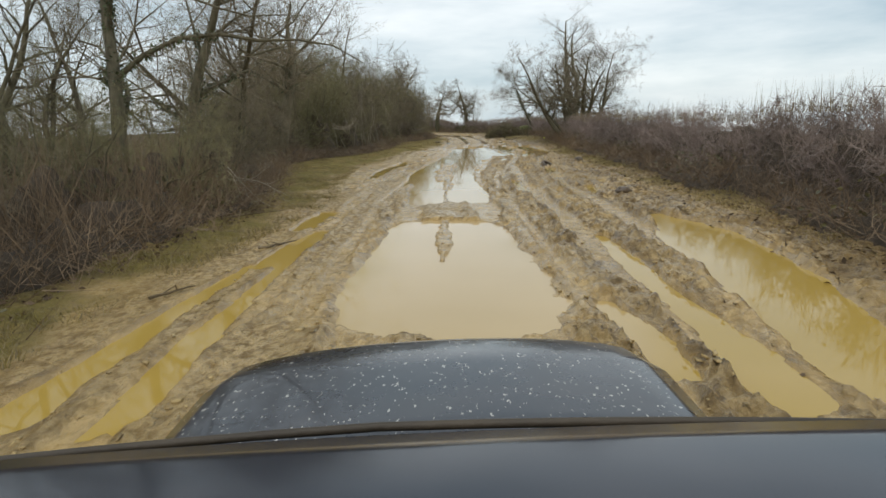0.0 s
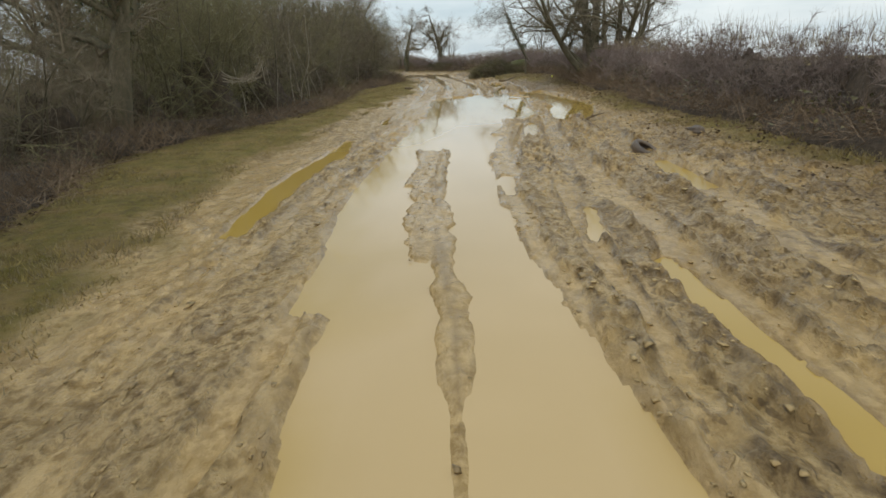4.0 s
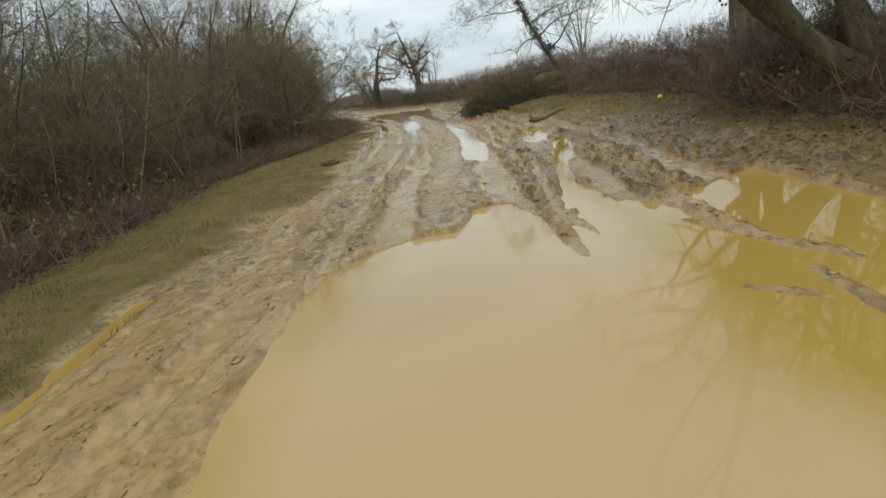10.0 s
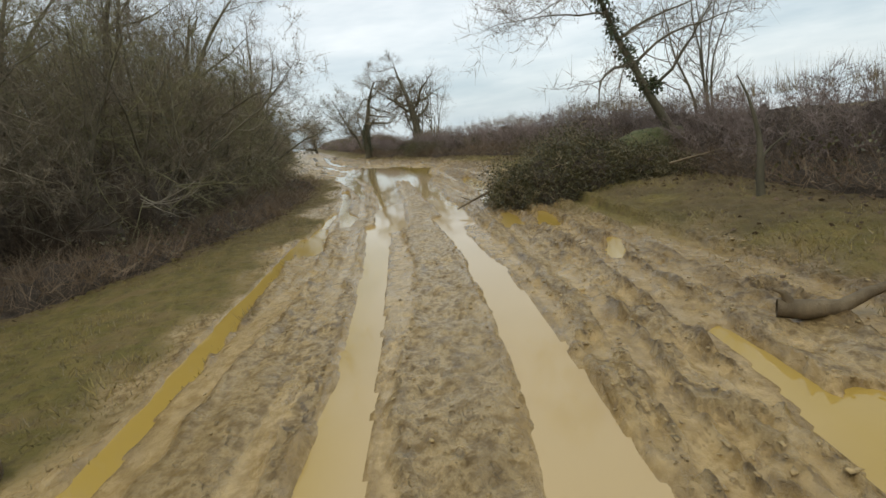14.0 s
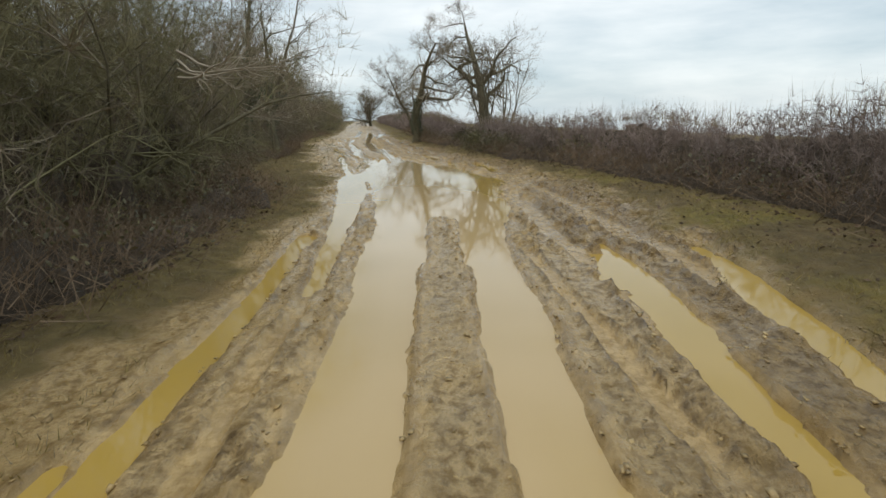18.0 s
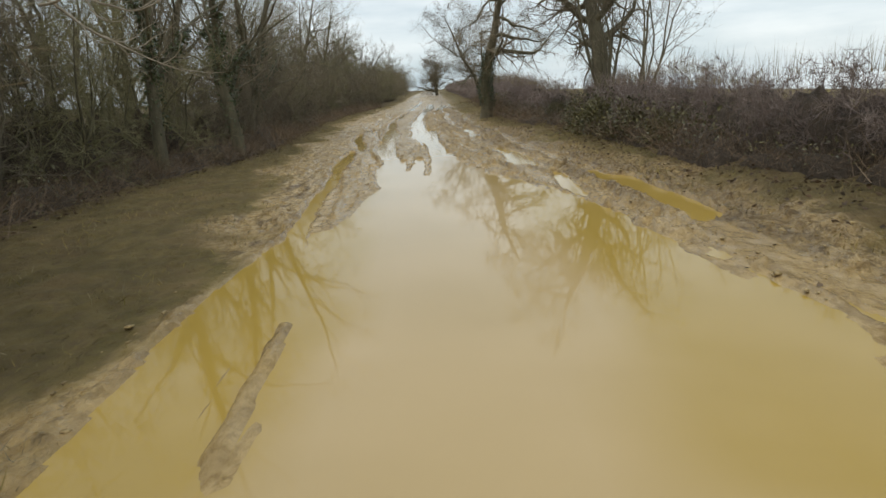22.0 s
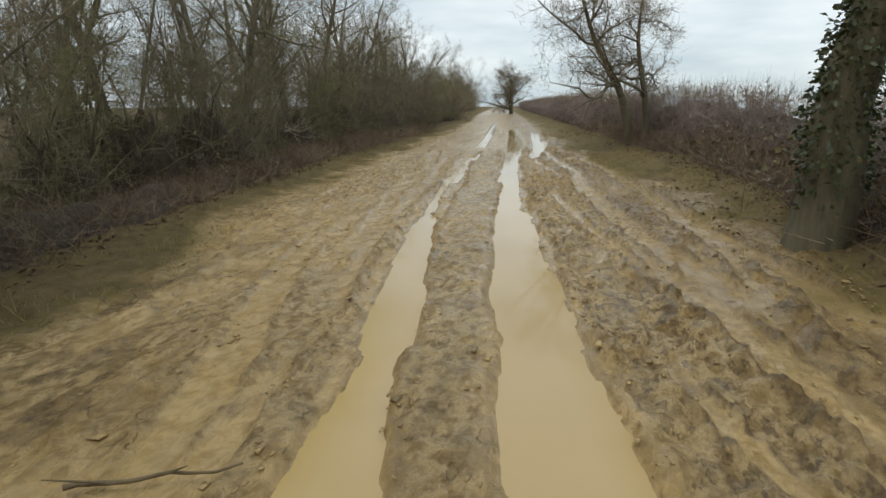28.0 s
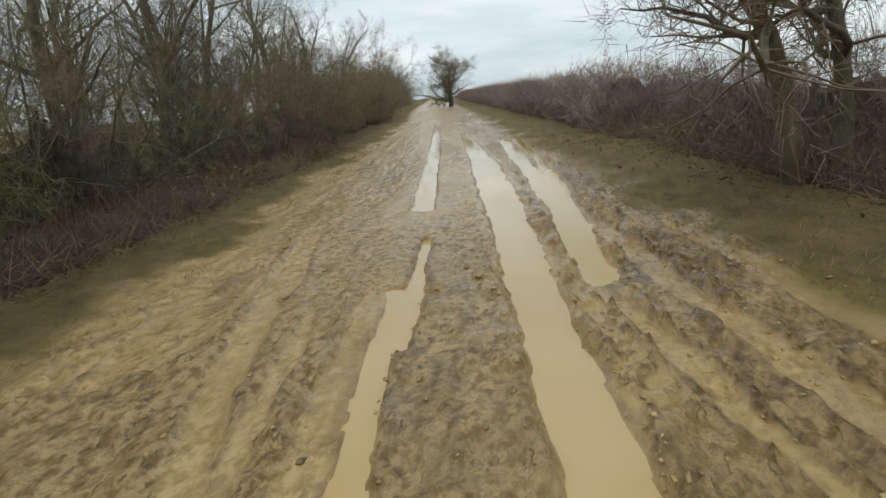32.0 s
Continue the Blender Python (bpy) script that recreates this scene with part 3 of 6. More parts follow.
hollow((19.2, -0.75, 0.4), (22.5, -0.7, 0.4))
hollow((18.9, 0.72, 0.5), (22.3, 0.75, 0.45))

# ruts left by wheels: near y, x; far y, x; half width; depth
RUTS = []


def rut(y0, x0, y1, x1, w=0.2, depth=0.1):
    RUTS.append((y0, x0, y1, x1, w, depth))


for a in range(-4, 130, 9):
    rut(a, float(centre(a)) - 0.78, a + 9, float(centre(a + 9)) - 0.78, 0.26, 0.07)
    rut(a, float(centre(a)) + 0.78, a + 9, float(centre(a + 9)) + 0.78, 0.27, 0.08)
    rut(a + 2, float(centre(a)) + 2.2, a + 12, float(centre(a + 12)) + 2.3, 0.2, 0.1)
    rut(a + 4, float(centre(a)) - 2.3, a + 12, float(centre(a + 12)) - 2.2, 0.19, 0.08)
    rut(a + 1, float(centre(a)) + 3.4, a + 10, float(centre(a + 10)) + 3.5, 0.22, 0.11)
    rut(a + 3, float(centre(a)) + 1.45, a + 9, float(centre(a + 9)) + 1.55, 0.1, 0.06)
    rut(a + 1, float(centre(a)) - 1.5, a + 8, float(centre(a + 8)) - 1.45, 0.11, 0.05)

# low tongues of clay that stand out of the water: near y, x; far y, x; half width
BARS = [(35.8, 3.8, 38.9, 3.7, 0.05), (42.3, 5.45, 44.2, 4.95, 0.08), (37.2, 4.45, 42.3, 5.05, 0.07), (34.2, 4.3, 37.2, 4.45, 0.07), (41.8, 4.86, 42.3, 4.55, 0.1), (44.3, 4.1, 47.2, 3.75, 0.12), (96.3, 0.02, 98.4, -0.33, 0.1), (98.4, -0.33, 103.5, -1.41, 0.13), (97.2, -0.62, 101.2, -1.23, 0.12), (20.0, 0.02, 24.5, 0.1, 0.22), (24.5, 0.1, 27.5, 0.62, 0.2), (75.0, 3.1, 80.4, 2.98, 0.085), (81.0, 1.3, 84.5, 0.85, 0.075), (85.6, 0.7, 87.6, 0.3, 0.07), (8.2, -0.02, 11.8, 0.06, 0.15), (17.4, 0.2, 23.6, 0.35, 0.18)]
WATER = -0.052
CAMBER = 0.008


def strip_distance(x, y, st, k):
    """Below 1 inside a long hollow, over 1 outside; its rim wanders."""
    y0, y1 = st[0, 0], st[-1, 0]
    mid = centre(y) + np.interp(y, st[:, 0], st[:, 1] - centre(st[:, 0]))
    w = np.interp(y, st[:, 0], st[:, 2])
    rim = w + (vnoise(x * 0.9, y * 0.5, k) - 0.5) * 0.3 * np.minimum(w, 0.8) + (vnoise(x * 4, y * 1.2, k + 3) - 0.5) * 0.06 + (vnoise(x * 10, y * 3, k + 4) - 0.5) * 0.045 + (vnoise(x * 23, y * 9, k + 6) - 0.5) * 0.022
    cap = np.minimum(1.1 * w, 0.45 * (y1 - y0))
    inner = np.clip(np.minimum(y - y0, y1 - y) + 0.35 + (vnoise(x * 2, y * 2, k + 5) - 0.5) * 0.5, 0, cap)
    round_w = np.sqrt(np.clip(1 - (1 - inner / cap) ** 2, 0.0004, 1))
    return np.where(inner <= 0, 9.0, np.abs(x - mid) / np.maximum(rim * round_w, 0.02))


def churned(x, y):
    """Where feet and wheels have broken the clay: 1, and 0 where it lies smooth."""
    return step(0.3, 0.68, 0.75 * vnoise(x * 0.55, y * 0.22, 5) + 0.25 * vnoise(x * 1.7, y * 0.8, 39) + 0.2 * step(0.9, 1.8, x - centre(y))) * (1 - 0.75 * np.exp(-((x - centre(y)) / 0.75) ** 4)) * (1 - 0.45 * step(-0.9, -1.6, x - centre(y)) * step(27, 20, y))


def ground_height(x, y, fine=True):
    """Height, and masks of mud, litter, slurry and soil thrown up beside ruts, of the ground at arrays x, y."""
    ml, mr, we, hl = mud_left(y), mud_right(y), wood_edge(y), hedge_line(y)
    wob = (vnoise(x * 0.6, y * 0.5, 1) - 0.5) * 1.1 + (vnoise(x * 2.5, y * 2, 2) - 0.5) * 0.6
    mud = step(-0.35, 0.35, x - ml + wob) * step(-0.5, 0.5, mr - x + wob)
    litter = np.maximum(step(-0.2, 0.7, we + 0.3 - x + wob * 0.5), step(-0.3, 0.8, x - hl + 0.9 + wob * 0.5) * step(3.5, 2.5, x - hl))
    litter = np.maximum(litter, 0.6 * step(60, 70, y) * step(0.6, -0.5, x - ml + 0.5 * wob))
    litter = np.maximum(litter, 0.75 * step(0.35, 0.6, vnoise(x * 0.9, y * 0.7, 37)) * step(-0.5, 0.8, x - mr) * step(3, 1.5, x - hl))
    litter = np.maximum(litter, 0.85 * step(42, 48, y) * step(74, 64, y) * step(-2.6, -1.0, x - hl + wob) * step(3.5, 2.5, x - hl))
    litter = np.maximum(litter, 0.5 * step(85, 95, y) * step(-0.5, 0.5, x - mr) * step(4, 2, x - hl))
    z = 0.10 * step(0.2, -1.2, x - ml) + 0.14 * step(-0.3, 1.5, x - mr) + 0.35 * step(-0.5, 1.5, x - hl) + 0.1 * step(0, -4, x - we)
    z = z + CAMBER * np.clip(x - centre(y), -6, 9) + (vnoise(x * 0.25, y * 0.2, 4) - 0.5) * 0.10 * (1 - mud)
    z = z - 0.012 * np.clip(-(x - we) - 6, 0, 90) - 0.05 * np.clip(x - hl - 4, 0, 900)
    slurry = np.zeros_like(z)
    if not fine:
        return z, mud, litter, slurry, slurry
    thrown = np.zeros_like(z)
    # churned clay
    patch = churned(x, y)
    wx, wy = x + 0.12 * (vnoise(x * 3, y * 3, 30) - 0.5), y + 0.25 * (vnoise(x * 3, y * 3, 31) - 0.5)
    ridge1 = (1 - np.abs(2 * vnoise(wx * 1.5, wy * 0.3, 6) - 1)) ** 2
    ridge2 = (1 - np.abs(2 * vnoise(wx * 3.6, wy * 0.9, 7) - 1)) ** 2
    lump1 = step(0.5, 0.72, vnoise(wx * 4.2, wy * 3.0, 8))
    lump2 = step(0.52, 0.68, vnoise(wx * 8.5, wy * 6.0, 9))
    dent = step(0.58, 0.74, vnoise(wx * 3.3, wy * 2.0, 10))
    # clay torn into strips along the lane, parted by sharp creases, at three sizes
    lump_a = np.abs(2 * vnoise(wx * 3.4, wy * 0.9, 19) - 1) ** 0.7
    lump_b = np.abs(2 * vnoise(wx * 7.0, wy * 2.6, 28) - 1) ** 0.7
    lump_c = np.abs(2 * vnoise(wx * 13.0, wy * 7.0, 29) - 1) ** 0.8
    fine_relief = 0.03 * (lump_a - 0.45) + 0.034 * (lump_b - 0.45) + 0.02 * (lump_c - 0.45) - 0.035 * step(0.6, 0.68, vnoise(wx * 4.6, wy * 1.7, 32)) - 0.03 * step(0.64, 0.69, vnoise(wx * 10.5, wy * 4.5, 33))
    # grooves drawn by tyres run on for many metres
    along = wx - centre(wy) + 0.5 * (vnoise(wy * 0.12, wy * 0, 45) - 0.5)
    groove = (1 - np.abs(2 * vnoise(along * 2.4, wy * 0.05, 46) - 1)) ** 4 + 0.6 * (1 - np.abs(2 * vnoise(along * 5.2, wy * 0.09, 47) - 1)) ** 4
    lip = (1 - np.abs(2 * vnoise(along * 2.4 + 0.12, wy * 0.05, 46) - 1)) ** 6
    fine_relief = fine_relief - 0.045 * groove + 0.03 * lip * vnoise(wx * 5, wy * 2.5, 48)
    churn = 0.04 * (ridge1 - 0.3) + 0.03 * (ridge2 - 0.3) + 0.012 * lump1 + 0.012 * lump2 - 0.03 * dent
    z = z + mud * (0.015 + churn * (0.35 + 0.85 * patch))
    z = z + (1 - mud) * (0.05 * (vnoise(x * 5, y * 4, 18) - 0.5) + 0.03 * lump2)
    for i, (y0, x0, y1, x1, w, dep) in enumerate(RUTS):
        rows = (y[:, 0] > y0 - 1) & (y[:, 0] < y1 + 1)
        if not rows.any():
            continue
        xs, ys = x[rows], y[rows]
        t = np.clip((ys - y0) / (y1 - y0), 0, 1)
        mid = centre(ys) + (x0 - centre(y0)) * (1 - t) + (x1 - centre(y1)) * t + (vnoise(ys * 0.35, ys * 0 + i, 11) - 0.5) * 0.25 + (vnoise(ys * 1.3, ys * 0 + i, 12) - 0.5) * 0.06
        d = np.abs(xs - mid) / (w * (0.8 + 0.4 * vnoise(xs * 0 + i, ys * 0.8, 13))) + 0.5 * (vnoise(xs * 6, ys * 3.5, 21) - 0.5) + 0.35 * (vnoise(xs * 2, ys * 0.9, 22) - 0.5)
        fade = step(y0 - 1, y0 + 0.8, ys) * step(y1 + 1, y1 - 0.8, ys)
        tread = 0.011 * np.sin(50 * ys + 26 * np.abs(xs - mid)) * step(0.45, 0.6, vnoise(ys * 0.4, ys * 0 + i, 50))
        floor_z = CAMBER * (xs - centre(ys)) - dep + 0.025 * (vnoise(xs * 5, ys * 1.2, 14) - 0.5) + tread
        cut = step(1.05, 0.86, d) * fade * 0.93
        clump = step(0.25, 0.7, vnoise(xs * 3.5, ys * 1.4, 15)) * (0.75 + 0.5 * vnoise(xs * 11, ys * 7, 51))
        berm = np.exp(-((d - 1.3) / 0.26) ** 2) * fade * (0.018 + 0.034 * clump) * (0.6 + 0.6 * step(0.8, 1.6, xs - centre(ys)))
        thrown[rows] = np.maximum(thrown[rows], step(0.92, 1.0, d) * step(1.75, 1.25, d) * fade * step(0.42, 0.56, vnoise(xs * 5, ys * 2.0, 52) * 0.6 + vnoise(xs * 13, ys * 8, 53) * 0.4))
        z[rows] = z[rows] * (1 - cut) + floor_z * cut + berm
        slurry[rows] = np.maximum(slurry[rows], cut * 0.8)
    z = z + mud * fine_relief * (0.25 + 0.95 * patch) * (1 + 0.5 * step(0.8, 1.6, x - centre(y))) * (1 - 0.7 * slurry)
    for i, (st, dep) in enumerate(PUDDLES):
        rows = (y[:, 0] > st[0, 0] - 2) & (y[:, 0] < st[-1, 0] + 2)
        if not rows.any():
            continue
        xs, ys = x[rows], y[rows]
        d = strip_distance(xs, ys, st, 20 + i)
        level = WATER
        cut = step(1.08, 0.95, d)
        shore = step(1.6, 1.1, d)
        zz = z[rows]
        zz = zz * (1 - 0.15 * shore)
        z[rows] = zz * (1 - cut) + (level - dep * step(1.0, 0.4, d) - 0.012 + 0.2 * np.clip(zz - level, -0.05, 0.12)) * cut
        slurry[rows] = np.maximum(slurry[rows], shore * 0.75)
    for y0, x0, y1, x1, w in BARS:
        rows = (y[:, 0] > y0 - 0.3) & (y[:, 0] < y1 + 0.3)
        if not rows.any():
            continue
        xs, ys = x[rows], y[rows]
        t = (ys - y0) / (y1 - y0)
        mid = x0 + (x1 - x0) * t + 0.35 * w * (vnoise(ys * 0.9, ys * 0, 23) - 0.5)
        d = np.abs(xs - mid) / (w * (0.2 + 0.95 * step(0.12, 0.62, 0.6 * vnoise(ys * 1.1, mid * 0.7, 25) + 0.4 * vnoise(ys * 3.1, mid, 49))) * (0.15 + 0.85 * np.sqrt(np.clip(np.minimum(ys - y0 + 0.2, y1 + 0.3 - ys) / 0.9, 0, 1)))) + 0.35 * (vnoise(xs * 5, ys * 1.6, 24) - 0.5) + 0.3 * (vnoise(xs * 12, ys * 6, 27) - 0.5)
        rise = step(1.15, 0.7, d) * step(y0 - 0.2, y0 + 0.2, ys) * step(y1 + 0.3, y1 - 0.1, ys)
        z[rows] = z[rows] * (1 - rise) + rise * (WATER + 0.03 + 0.3 * fine_relief[rows] + 0.02 * vnoise(xs * 6, ys * 5, 26))
    # outside the hollows the clay stays just above the water
    inside = np.zeros_like(z, dtype=bool)
    for i, (st, dep) in enumerate(PUDDLES):
        rows = np.nonzero((y[:, 0] > st[0, 0] - 1.3) & (y[:, 0] < st[-1, 0] + 1.3))[0]
        if len(rows):
            inside[rows] |= strip_distance(x[rows], y[rows], st, 20 + i) < 1.03
    low = WATER + 0.004 + 0.02 * vnoise(x * 7, y * 5, 16) + mud * 0.5 * np.clip(fine_relief + 0.03, 0, 0.1)
    z = np.where(inside | (x < we) | (x > hl), z, np.maximum(z, low))
    slurry = np.maximum(slurry, step(0.62, 0.8, vnoise(x * 0.7, y * 0.3, 17)) * 0.7 * mud * step(0.04, -0.02, z))
    return z, mud, litter, slurry, thrown


def make_mesh(name, verts, faces, material, smooth=False):
    me = bpy.data.meshes.new(name)
    me.from_pydata(verts, [], faces)
    me.materials.append(material)
    if smooth:
        me.shade_smooth()
    return me


def quads_mesh(name, co, q, material, smooth=True):
    k = q.shape[1]
    me = bpy.data.meshes.new(name)
    me.vertices.add(len(co))
    me.vertices.foreach_set("co", np.ascontiguousarray(co, dtype=np.float32).ravel())
    me.loops.add(q.size)
    me.loops.foreach_set("vertex_index", np.ascontiguousarray(q, dtype=np.int32).ravel())
    me.polygons.add(len(q))
    me.polygons.foreach_set("loop_start", np.arange(0, q.size, k, dtype=np.int32))
    me.polygons.foreach_set("loop_total", np.full(len(q), k, dtype=np.int32))
    me.update(calc_edges=True)
    if smooth:
        me.shade_smooth()
    me.materials.append(material)
    return me


def grid_mesh(name, X, Y, Z, material):
    r, c = X.shape
    me = bpy.data.meshes.new(name)
    co = np.stack([X, Y, Z], -1).reshape(-1, 3).astype(np.float32)
    a = (np.arange(r - 1)[:, None] * c + np.arange(c - 1)[None, :]).ravel()
    q = np.stack([a, a + 1, a + c + 1, a + c], -1).astype(np.int32)
    me.vertices.add(len(co))
    me.vertices.foreach_set("co", co.ravel())
    me.loops.add(q.size)
    me.loops.foreach_set("vertex_index", q.ravel())
    me.polygons.add(len(q))
    me.polygons.foreach_set("loop_start", np.arange(0, q.size, 4, dtype=np.int32))
    me.polygons.foreach_set("loop_total", np.full(len(q), 4, dtype=np.int32))
    me.update(calc_edges=True)
    me.shade_smooth()
    me.materials.append(material)
    return me


# ---- ground: one sheet, fine along the lane, coarse to the horizon ----
rows_y = np.concatenate([-60 - 8 * 1.6 ** np.arange(8)[::-1], np.arange(-60, -6, 2.0), np.arange(-6, 2, 0.15), np.arange(2, 134, 0.05), 134 + np.cumsum(np.minimum(0.08 * 1.03 ** np.arange(150), 3)),
                         360 + 12 * 1.25 ** np.arange(15)])
rows_y = np.unique(rows_y)
cols = np.concatenate([-14 - 3 * 2.0 ** np.arange(9)[::-1], np.arange(-14, -6.0, 0.8), np.arange(-6.0, -3.6, 0.12), np.arange(-3.6, 5.4, 0.042), np.arange(5.4, 7.6, 0.12), np.arange(7.6, 14, 0.8), 14 + 3 * 2.0 ** np.arange(9)])
GY, GU = np.meshgrid(rows_y, cols, indexing="ij")
GX = centre(GY) + GU
gz, g_mud, g_lit, g_slu, g_thrown = ground_height(GX, GY)
me = grid_mesh("ground", GX, GY, gz, M_GROUND)
g_soil = np.clip(step(-2.6, -0.6, GX - mud_right(GY) + 1.2 * (vnoise(GX * 1.2, GY * 0.7, 34) - 0.5)) * (0.25 + 0.75 * step(0.3, 0.6, vnoise(GX * 0.9, GY * 0.4, 35)))
                 + 0.35 * step(0.55, 0.75, vnoise(GX * 1.5, GY * 0.5, 36)) * step(1.2, 2.2, GU), 0, 0.7)
# dark topsoil dragged into ragged streaks between the ruts
streak = 0.55 * vnoise(GX * 5.5 + 0.6 * vnoise(GX * 3, GY * 2, 60), GY * 1.7, 61) + 0.45 * vnoise(GX * 13, GY * 6, 62)
band = step(0.42, 0.6, vnoise(GU * 1.5, GY * 0.09, 63) + 0.18 * step(0.8, 2.2, GU))
g_soil = np.maximum(g_soil, 0.95 * step(0.58, 0.63, streak) * (0.15 + 0.85 * band) * (0.35 + 0.65 * churned(GX, GY)))
g_soil = np.maximum(g_soil, g_thrown * (0.25 + 0.65 * step(0.6, 1.5, GU)))
g_soil = np.maximum(g_soil, 0.85 * step(5.8, 6.6, GX + 0.8 * (vnoise(GX, GY * 0.6, 42) - 0.5)) * step(43, 46, GY) * step(64, 58, GY))
# a ragged dark rim along each water: wet brown clay with bank shade painted in
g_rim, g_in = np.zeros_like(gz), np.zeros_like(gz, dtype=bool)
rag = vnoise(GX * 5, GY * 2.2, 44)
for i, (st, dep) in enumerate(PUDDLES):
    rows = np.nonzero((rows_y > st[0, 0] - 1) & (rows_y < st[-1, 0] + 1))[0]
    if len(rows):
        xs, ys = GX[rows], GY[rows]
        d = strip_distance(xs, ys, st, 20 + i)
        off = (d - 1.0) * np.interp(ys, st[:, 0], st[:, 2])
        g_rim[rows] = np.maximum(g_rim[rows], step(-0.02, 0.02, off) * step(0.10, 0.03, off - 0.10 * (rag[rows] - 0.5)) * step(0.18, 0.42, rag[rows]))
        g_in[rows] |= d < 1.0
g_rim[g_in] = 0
for nm, arr in (("mud", g_mud), ("wet_shaded_rim", g_rim), ("churned", churned(GX, GY)), ("topsoil", g_soil), ("litter", g_lit), ("slurry", g_slu)):
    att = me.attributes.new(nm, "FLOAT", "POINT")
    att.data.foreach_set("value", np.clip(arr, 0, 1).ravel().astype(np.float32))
ground = tagged(new("ground", me), "churned yellow clay lane with grass verges and leaf litter", "ground", kind="structure")


def height(x, y):
    return float(ground_height(np.array([[x]]), np.array([[y]]), False)[0][0, 0])


# ---- puddles: one level sheet of water for each group of hollows that run together ----
CELL = 0.25
p_rows, p_cols = np.arange(2, 176, CELL), np.arange(-6, 8, CELL)
PY, PU = np.meshgrid(p_rows + CELL / 2, p_cols + CELL / 2, indexing="ij")
owner = np.full(PY.shape, -1)
root = list(range(len(PUDDLES)))


def head(i):
    while root[i] != i:
        i = root[i]
    return i


for i, (st, dep) in enumerate(PUDDLES):
    mid = np.interp(PY, st[:, 0], st[:, 1] - centre(st[:, 0]))
    w = np.interp(PY, st[:, 0], st[:, 2]) * 1.3 + 0.25
    inside = (np.abs(PU - mid) < w) & (PY > st[0, 0] - 0.9) & (PY < st[-1, 0] + 0.9)
    for other in np.unique(owner[inside]):
        if other >= 0:
            root[head(int(other))] = head(i)
    owner[inside & (owner < 0)] = i
owner = np.array([head(int(i)) if i >= 0 else -1 for i in owner.ravel()]).reshape(owner.shape)
for g in np.unique(owner[owner >= 0]):
    r, c = np.nonzero(owner == g)
    corner = np.stack([np.stack([r + dr, c + dc], -1) for dr, dc in ((0, 0), (0, 1), (1, 1), (1, 0))], 1).reshape(-1, 2)
    used, index = np.unique(corner, axis=0, return_inverse=True)
    wy_, wu_ = 2 + used[:, 0] * CELL, -6 + used[:, 1] * CELL
    co = np.stack([centre(wy_) + wu_, wy_, np.full(len(used), WATER)], -1)
    pm = quads_mesh("puddle", co, index.reshape(-1, 4), M_WATER)
    stir = step(1.75, 0.85, np.abs(wu_ - 0.15) + 1.1 * (vnoise(co[:, 0] * 0.8, wy_ * 0.3, 64) - 0.5) + 0.4 * (vnoise(co[:, 0] * 2.2, wy_ * 1.1, 65) - 0.5))
    att = pm.attributes.new("stirred", "FLOAT", "POINT")
    att.data.foreach_set("value", stir.astype(np.float32))
    tagged(new("puddle", pm), "still yellow-brown muddy water filling a hollow in the lane", "puddle", "puddles in the lane", kind="structure")


# ---- bare wood: tubes and spikes grown from seeds ----
def tube_mesh(name, segs, sides, material):
    """Tubes for rows of p0, p1, r0, r1; a row that starts where the last one ends carries its tube on."""
    s = np.array(segs, float)
    p0, p1, r0, r1 = s[:, 0:3], s[:, 3:6], s[:, 6], s[:, 7]
    n = len(s)
    d = p1 - p0
    d /= np.linalg.norm(d, axis=1)[:, None] + 1e-9
    goes_on = np.zeros(n, bool)
    goes_on[1:] = np.abs(p0[1:] - p1[:-1]).max(1) < 1e-6
    first = np.maximum.accumulate(np.where(goes_on, 0, np.arange(n)))
    ref = np.where(np.abs(d[first, 2:3]) > 0.8, [[1.0, 0.3, 0]], [[0, 0, 1.0]])
    a = np.cross(d, ref)
    a /= np.linalg.norm(a, axis=1)[:, None] + 1e-9
    b = np.cross(d, a)
    ang = np.arange(sides) * 2 * math.pi / sides
    ring = a[:, None, :] * np.cos(ang)[None, :, None] + b[:, None, :] * np.sin(ang)[None, :, None]
    v1 = p1[:, None, :] + ring * r1[:, None, None]
    heads = np.nonzero(~goes_on)[0]
    v0 = p0[heads][:, None, :] + ring[heads] * r0[heads][:, None, None]
    co = np.concatenate([v1.reshape(-1, 3), v0.reshape(-1, 3)])
    start = np.empty(n, int)
    start[heads] = n * sides + np.arange(len(heads)) * sides
    start[goes_on] = (np.nonzero(goes_on)[0] - 1) * sides
    i = np.arange(sides)[None, :]
    j = (i + 1) % sides
    e = (np.arange(n) * sides)[:, None]
    start = start[:, None]
    q = np.stack([start + i, start + j, e + j, e + i], -1).reshape(-1, 4)
    return quads_mesh(name, co, q, material)


def chains(segs):
    """The rows of each shoot by itself."""
    runs = []
    for s in segs:
        if runs and max(abs(runs[-1][-1][3 + k] - s[k]) for k in range(3)) < 1e-6:
            runs[-1].append(s)
        else:
            runs.append([s])
    return runs


def sliver_mesh(name, segs, material, rs):
    """Finest twigs: one narrow tapering blade each."""
    s = np.array(segs, float)
    p0, p1, r = s[:, 0:3], s[:, 3:6], s[:, 6]
    d = p1 - p0
    side = np.cross(d, rs.normal(size=(len(s), 3)))
    side /= np.linalg.norm(side, axis=1)[:, None] + 1e-9
    co = np.stack([p0 - side * r[:, None], p0 + side * r[:, None], p1], 1).reshape(-1, 3)
    return quads_mesh(name, co, np.arange(len(s) * 3).reshape(-1, 3), material, False)


